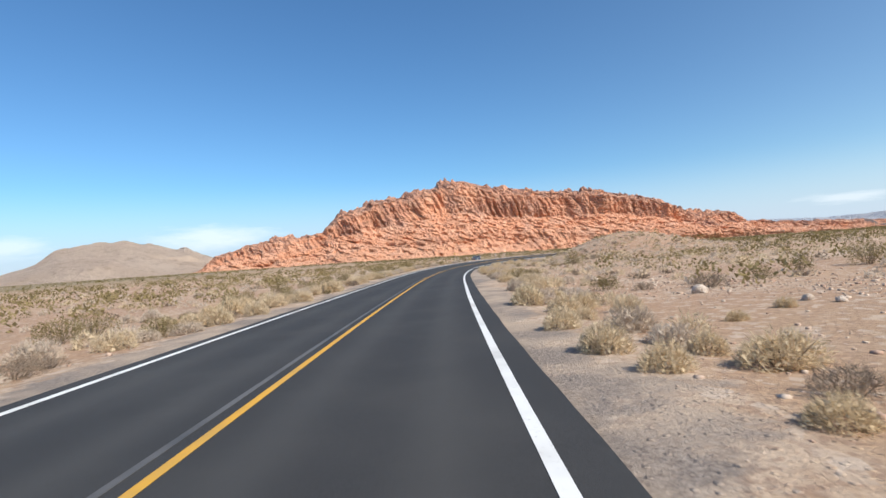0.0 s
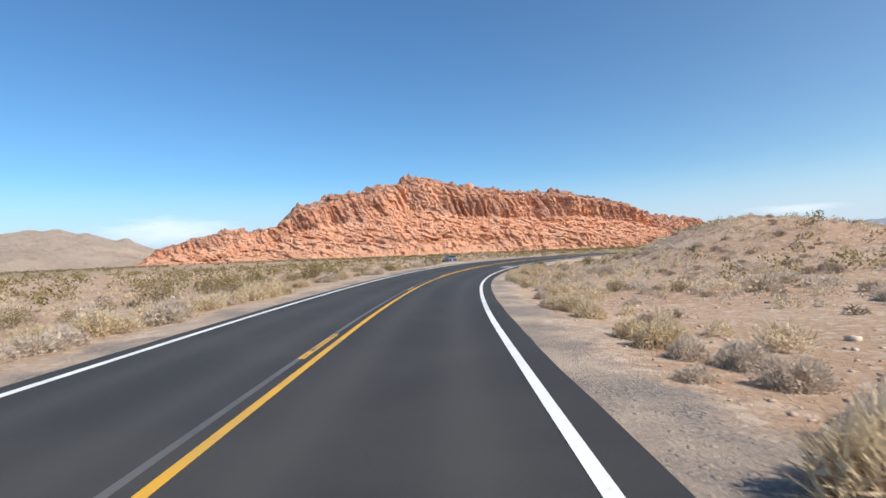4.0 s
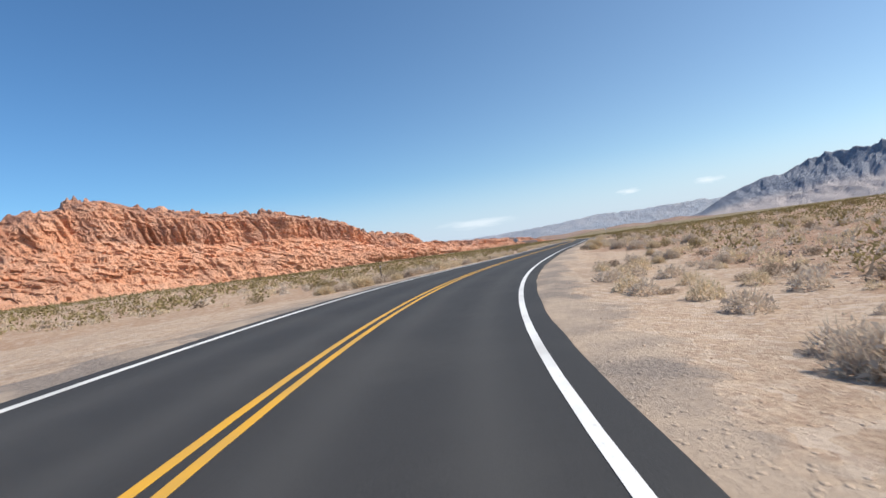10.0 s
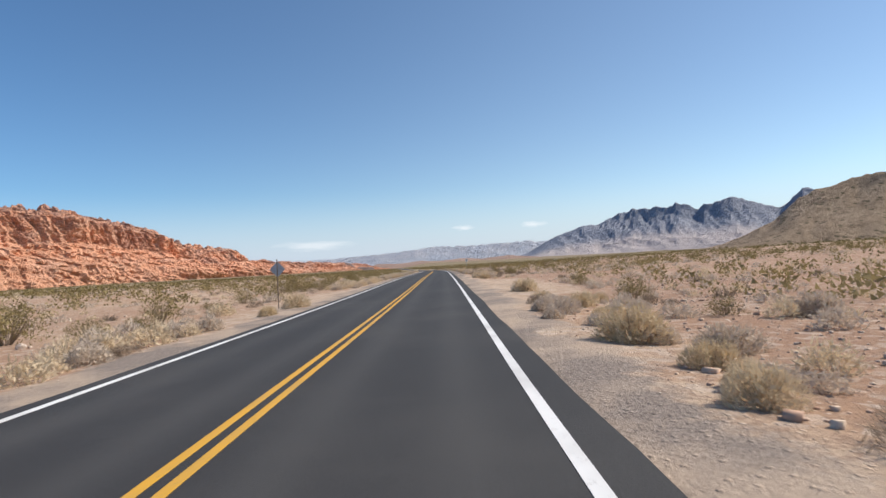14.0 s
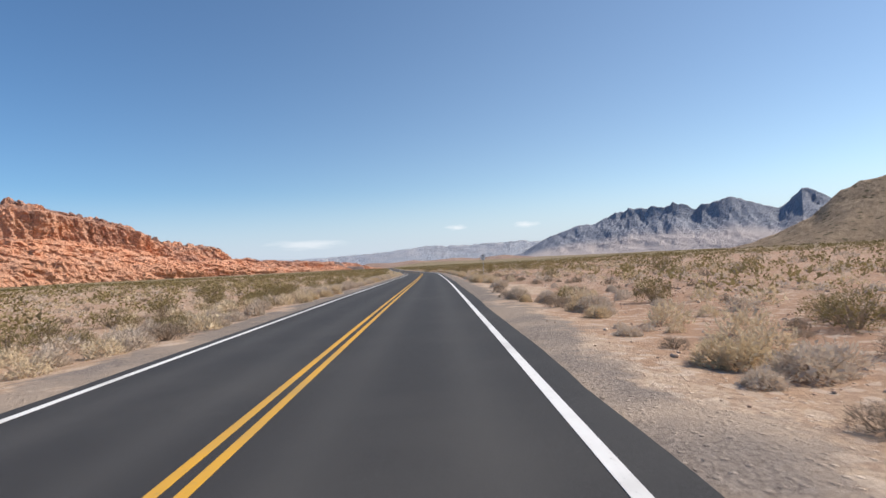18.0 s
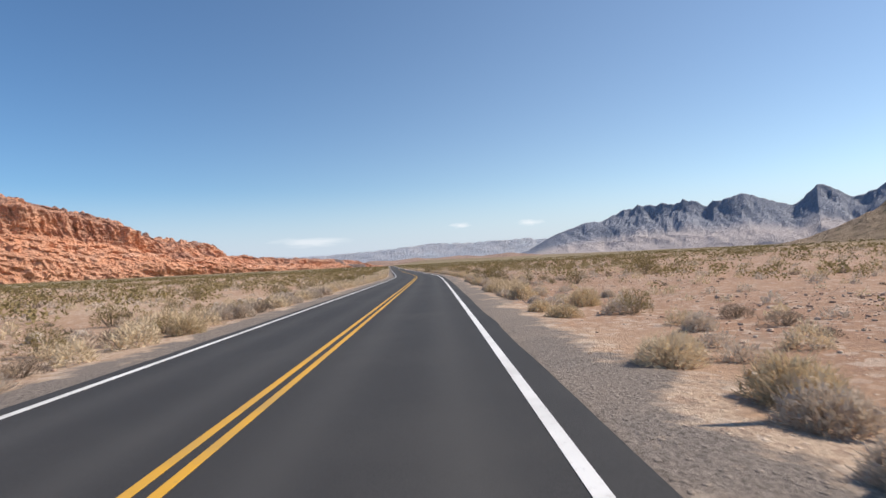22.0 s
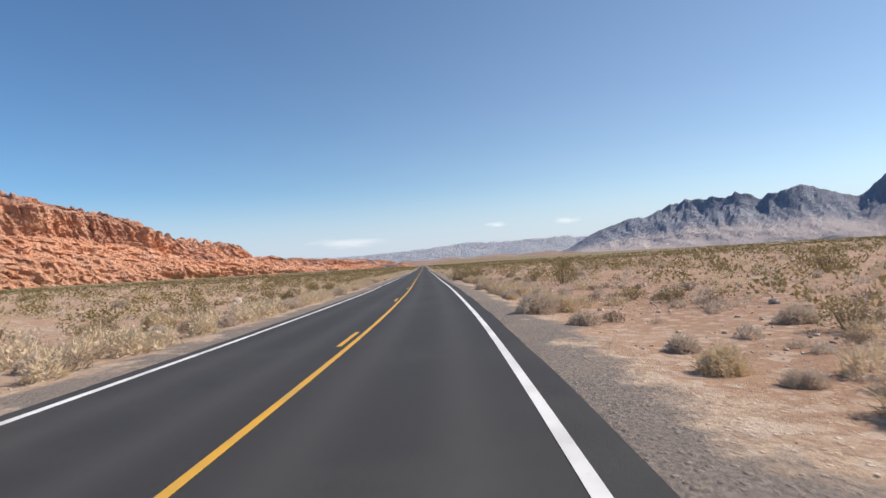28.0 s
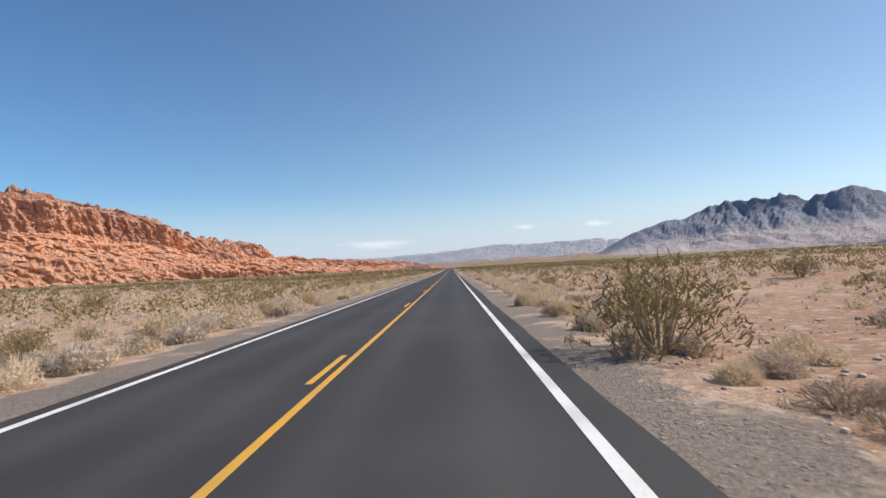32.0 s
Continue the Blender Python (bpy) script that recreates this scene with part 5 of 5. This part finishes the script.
def speed_sign():
    root = roadside("speed_limit_sign", 400.3, 7.8, -4, "white rectangular speed limit 35 sign on a steel post", "road sign")
    bm = bmesh.new()
    soft_box(bm, (0.05, 0.035, 2.78), (0, 0.0, 1.3), 0.006)
    part("post", bm, STEEL, root)
    bm = bmesh.new()
    sign_plate(bm, 0.46, 0.61, 2.38)
    panel = part("panel", bm, SIGN_WHITE, root, "white reflective panel")
    bm = bmesh.new()
    sign_plate(bm, 0.436, 0.586, 2.38, -0.0325, 0.002, 0.045)
    part("border", bm, SIGN_BLACK, panel)
    bm = bmesh.new()
    sign_plate(bm, 0.412, 0.562, 2.38, -0.0345, 0.002, 0.04)
    part("face", bm, SIGN_WHITE, panel)
    lettering("SPEED", 0.115, 0, 2.595, panel, -0.036)
    lettering("LIMIT", 0.115, 0, 2.485, panel, -0.036)
    lettering("35", 0.33, 0, 2.26, panel, -0.036)
    for z in (2.13, 2.64):
        bm = bmesh.new()
        rod(bm, (0, -0.042, z), (0, -0.028, z), 0.009)
        part("bolt", bm, STEEL, root)
    return root


def warning_sign():
    root = roadside("warning_sign", 306.8, -6.6, 180, "back of a grey diamond warning sign on a thin post", "road sign")
    bm = bmesh.new()
    soft_box(bm, (0.05, 0.035, 2.75), (0, 0.0, 1.3), 0.006)
    part("post", bm, POST_BROWN, root)
    bm = bmesh.new()
    sign_plate(bm, 0.61, 0.61, 2.12, -0.03, 0.005, 0.05, 45)
    panel = part("panel", bm, DULL_ALUMINIUM, root, "dull bare aluminium back of the panel")
    bm = bmesh.new()
    sign_plate(bm, 0.60, 0.60, 2.12, -0.034, 0.002, 0.05, 45)
    part("face", bm, SIGN_YELLOW, panel, "yellow reflective face")
    for z in (1.9, 2.35):
        bm = bmesh.new()
        rod(bm, (0, -0.04, z), (0, 0.025, z), 0.009)
        part("bolt", bm, STEEL, root)
    return root


def marker_post(s, d):
    root = roadside("marker_post", s, d, 0, "grey metal post with a small yellow marker plate", "marker post", "marker posts")
    bm = bmesh.new()
    rod(bm, (0, 0, -0.1), (0, 0, 1.5), 0.04, 0.036, 12)
    part("post", bm, STEEL, root)
    bm = bmesh.new()
    soft_box(bm, (0.035, 0.02, 0.7), (0, 0, 1.75), 0.004)
    part("bracket", bm, STEEL, root)
    bm = bmesh.new()
    sign_plate(bm, 0.16, 0.34, 2.05, -0.02, 0.004, 0.02)
    part("plate", bm, SIGN_YELLOW, root, "yellow reflective plate")
    return root


def delineator(s, d, material, label):
    root = roadside("delineator_post", s, d, 0, label, "roadside post", "delineator posts along the road")
    bm = bmesh.new()
    soft_box(bm, (0.09, 0.025, 1.25), (0, 0, 0.55), 0.008)
    part("post", bm, material, root)
    bm = bmesh.new()
    soft_box(bm, (0.07, 0.006, 0.12), (0, -0.016, 1.05), 0.002)
    part("reflector", bm, SIGN_WHITE, root, "small white reflector")
    return root


speed_sign()
warning_sign()
marker_post(203.4, -15.6)
marker_post(187.8, -9.0)
marker_post(213.0, -9.6)
for s, d, m, lab in ((190.9, -14.6, POST_BROWN, "weathered brown wooden post in sand"), (217.5, -7.4, POST_BROWN, "thin dark roadside post"),
                     (246.0, -6.3, POST_BROWN, "thin dark roadside post"), (468.0, -6.6, POST_BROWN, "thin dark roadside post")):
    delineator(s, d, m, lab)


# ---- sand washed onto the lane in the bend ----
def sand_patch():
    bm = bmesh.new()
    rows = []
    for r in range(9):
        ring = []
        for k in range(120):
            a = k / 120 * 2 * math.pi
            edge = 1 + 0.13 * math.sin(2 * a + 1) + 0.08 * math.sin(5 * a) + 0.05 * math.sin(11 * a + 2) + 0.05 * noise.noise(Vector((6 * math.cos(a), 6 * math.sin(a), 3))) + 0.05 * noise.noise(Vector((16 * math.cos(a), 16 * math.sin(a), 8)))
            u = r / 8 * edge
            s, d = 186.0 + 2.3 * u * math.cos(a), 2.85 + 0.8 * u * math.sin(a)
            p = along_road(np.array([s]), np.array([d]))[0]
            z = float(road_height(np.array([s]), np.array([d]))[0]) + 0.009 + 0.010 * (1 - (r / 8) ** 2) - (0.014 if r == 8 else 0)
            ring.append(bm.verts.new((p[0], p[1], z)))
        rows.append(ring)
    for a, b in zip(rows, rows[1:]):
        for k in range(120):
            n = (k + 1) % 120
            bm.faces.new((a[k], b[k], b[n], a[n]))
    bmesh.ops.remove_doubles(bm, verts=bm.verts, dist=0.0005)
    bmesh.ops.recalc_face_normals(bm, faces=bm.faces)
    k = Nodes("washed_sand", 0.95, spec=0.1)
    c = k.mix(k.noise(18, 5, 0.7, lo=0.35, hi=0.7), (0.40, 0.37, 0.33), (0.27, 0.25, 0.225))
    k.color(k.mix(k.noise(1.6, 7, 0.75, lo=0.56, hi=0.72), c, (0.11, 0.105, 0.10)))
    k.bump(k.noise(30, 5, lo=0, hi=1), 0.6, 0.02)
    return tagged(part("sand_patch", bm, k.m, smooth=True), "thin grey sand washed over the asphalt lane", "sand")


sand_patch()

# ---- the parked off-roader on the pull-out ----
CAR_BLUE = plain("dark_blue_car_paint", (0.05, 0.085, 0.14), 0.25, 0.2, 0.6, 0.1)
CAR_GLASS = plain("tinted_glass", (0.015, 0.02, 0.022), 0.06, 0.0, 0.7, 0.02)
CHROME = plain("bright_metal", (0.42, 0.44, 0.47), 0.25, 0.9, var=0.06)
RUBBER = plain("tyre_rubber", (0.018, 0.018, 0.019), 0.85, var=0.15)
BLACK_PLASTIC = plain("black_plastic", (0.025, 0.025, 0.028), 0.6, var=0.15)
TAIL_RED = plain("red_lens", (0.35, 0.02, 0.02), 0.2, var=0.05)


def loft(bm, sections):
    """Skins a list of closed rings of equal length."""
    rings = [[bm.verts.new(p) for p in ring] for ring in sections]
    n = len(rings[0])
    for a, b in zip(rings, rings[1:]):
        for k in range(n):
            bm.faces.new((a[k], a[(k + 1) % n], b[(k + 1) % n], b[k]))
    bm.faces.new(rings[0][::-1])
    bm.faces.new(rings[-1])


def body_ring(y, w, z0, z1, r=0.1):
    w, out = w / 2, []
    for cx, cz, a0 in ((w - r, z1 - r, 0), (-w + r, z1 - r, 90), (-w + r * 0.5, z0 + r * 0.5, 180), (w - r * 0.5, z0 + r * 0.5, 270)):
        rr = r if a0 < 180 else r * 0.5
        for k in range(4):
            a = radians(a0 + k * 30)
            out.append((cx + rr * math.cos(a), y, cz + rr * math.sin(a)))
    return out


def wheel(parent, x, y, r, w):
    hub = new("wheel")
    hub.empty_display_size = 0.1
    bm = bmesh.new()
    prof = [(r * 0.62, -w / 2), (r * 0.9, -w / 2), (r, -w * 0.36), (r, w * 0.36), (r * 0.9, w / 2), (r * 0.62, w / 2)]
    rings = [[(x + q, y + a * math.cos(t), r + a * math.sin(t)) for t in [k / 24 * 2 * math.pi for k in range(24)]] for a, q in prof]
    vs = [[bm.verts.new(p) for p in ring] for ring in rings]
    for a, b in zip(vs, vs[1:] + vs[:1]):
        for k in range(24):
            bm.faces.new((a[k], a[(k + 1) % 24], b[(k + 1) % 24], b[k]))
    bmesh.ops.recalc_face_normals(bm, faces=bm.faces)
    tyre = part("wheel", bm, RUBBER, parent, "black rubber tyre")
    bpy.data.objects.remove(hub)
    bm = bmesh.new()
    side = 1 if x > 0 else -1
    rod(bm, (x - side * w * 0.3, y, r), (x + side * w * 0.32, y, r), r * 0.63, r * 0.58, 20)
    for k in range(5):
        a = k / 5 * 2 * math.pi
        soft_box(bm, (0.03, r * 0.12, r * 0.5), (x + side * w * 0.36, y + r * 0.3 * math.cos(a), r + r * 0.3 * math.sin(a)), 0.004, (math.degrees(a) - 90, 0, 0))
    part("rim", bm, CHROME, tyre, "silver alloy rim")
    return tyre


def off_roader():
    g = float(terrain(np.array([[16.4, 170.5]]))[0])
    root = empty("off_roader", pose(16.4, 170.5, g - 0.02, 0, 0, 9), "dark blue off-road car parked on pale sand", "car")
    bm = bmesh.new()
    loft(bm, [body_ring(y, w, z0, z1, 0.09) for y, w, z0, z1 in ((-2.28, 1.66, 0.55, 0.98), (-2.2, 1.82, 0.42, 1.08), (-1.2, 1.88, 0.38, 1.1), (0.6, 1.88, 0.38, 1.08),
                                                                 (1.5, 1.86, 0.4, 1.04), (2.1, 1.78, 0.45, 0.98), (2.3, 1.6, 0.52, 0.86))])
    part("body", bm, CAR_BLUE, root, smooth=False)
    bm = bmesh.new()
    loft(bm, [body_ring(y, w, 1.02, z1, 0.1) for y, w, z1 in ((-2.2, 1.66, 1.2), (-2.02, 1.6, 1.74), (-1.0, 1.58, 1.82), (0.35, 1.56, 1.8), (0.72, 1.56, 1.62), (1.15, 1.6, 1.1))])
    part("cabin", bm, CAR_BLUE, root)
    for x in (-1, 1):
        for y0, y1 in ((-1.95, -1.25), (-1.15, -0.35), (-0.25, 0.55)):
            bm = bmesh.new()
            soft_box(bm, (0.03, y1 - y0, 0.46), (x * 0.80, (y0 + y1) / 2, 1.42), 0.012, (0, -x * 5, 0))
            part("side_window", bm, CAR_GLASS, root)
        bm = bmesh.new()
        soft_box(bm, (0.18, 0.04, 0.28), (x * 0.80, -2.24, 0.96), 0.015)
        part("tail_light", bm, TAIL_RED, root, "red tail light")
        bm = bmesh.new()
        soft_box(bm, (0.04, 0.22, 0.15), (x * 1.02, 0.55, 1.15), 0.02)
        part("door_mirror", bm, BLACK_PLASTIC, root)
        for y in (-1.42, 1.42):
            wheel(root, x * 0.80, y, 0.40, 0.25)
            bm = bmesh.new()
            for k in range(9):
                a = math.pi * k / 8
                soft_box(bm, (0.1, 0.17, 0.06), (x * 0.93, y + 0.47 * math.cos(a), 0.40 + 0.47 * math.sin(a)), 0.012, (math.degrees(a) - 90, 0, 0))
            part("wheel_arch", bm, BLACK_PLASTIC, root)
        bm = bmesh.new()
        soft_box(bm, (0.04, 2.2, 0.05), (x * 0.62, -0.85, 1.87), 0.012)
        part("roof_rail", bm, BLACK_PLASTIC, root)
    bm = bmesh.new()
    soft_box(bm, (1.36, 0.03, 0.46), (0, -2.13, 1.46), 0.02, (18, 0, 0))
    part("rear_window", bm, CAR_GLASS, root)
    bm = bmesh.new()
    soft_box(bm, (1.36, 0.03, 0.5), (0, 0.95, 1.37), 0.02, (-38, 0, 0))
    part("windscreen", bm, CAR_GLASS, root)
    bm = bmesh.new()
    soft_box(bm, (1.4, 0.05, 0.1), (0, -2.2, 1.76), 0.02)
    part("rear_spoiler", bm, CHROME, root, "pale metal spoiler over the rear window")
    bm = bmesh.new()
    soft_box(bm, (1.5, 0.04, 0.14), (0, -2.27, 1.12), 0.02)
    part("tailgate_trim", bm, CHROME, root, "pale metal trim under the rear window")
    for x in (-1, 1):
        bm = bmesh.new()
        soft_box(bm, (0.09, 0.05, 0.55), (x * 0.73, -2.17, 1.45), 0.02, (18, 0, 0))
        part("rear_pillar", bm, CHROME, root, "pale metal rear pillar")
    bm = bmesh.new()
    soft_box(bm, (1.8, 0.2, 0.22), (0, -2.32, 0.56), 0.05)
    part("rear_bumper", bm, CHROME, root, "pale metal rear bumper")
    bm = bmesh.new()
    soft_box(bm, (1.78, 0.2, 0.24), (0, 2.3, 0.56), 0.05)
    part("front_bumper", bm, BLACK_PLASTIC, root)
    bm = bmesh.new()
    soft_box(bm, (0.36, 0.02, 0.14), (0, -2.29, 0.86), 0.01)
    part("number_plate", bm, SIGN_WHITE, root, "white number plate with a plain bar")
    bm = bmesh.new()
    soft_box(bm, (0.26, 0.008, 0.05), (0, -2.304, 0.86), 0.003)
    part("plate_bar", bm, SIGN_BLACK, root)
    return root


off_roader()
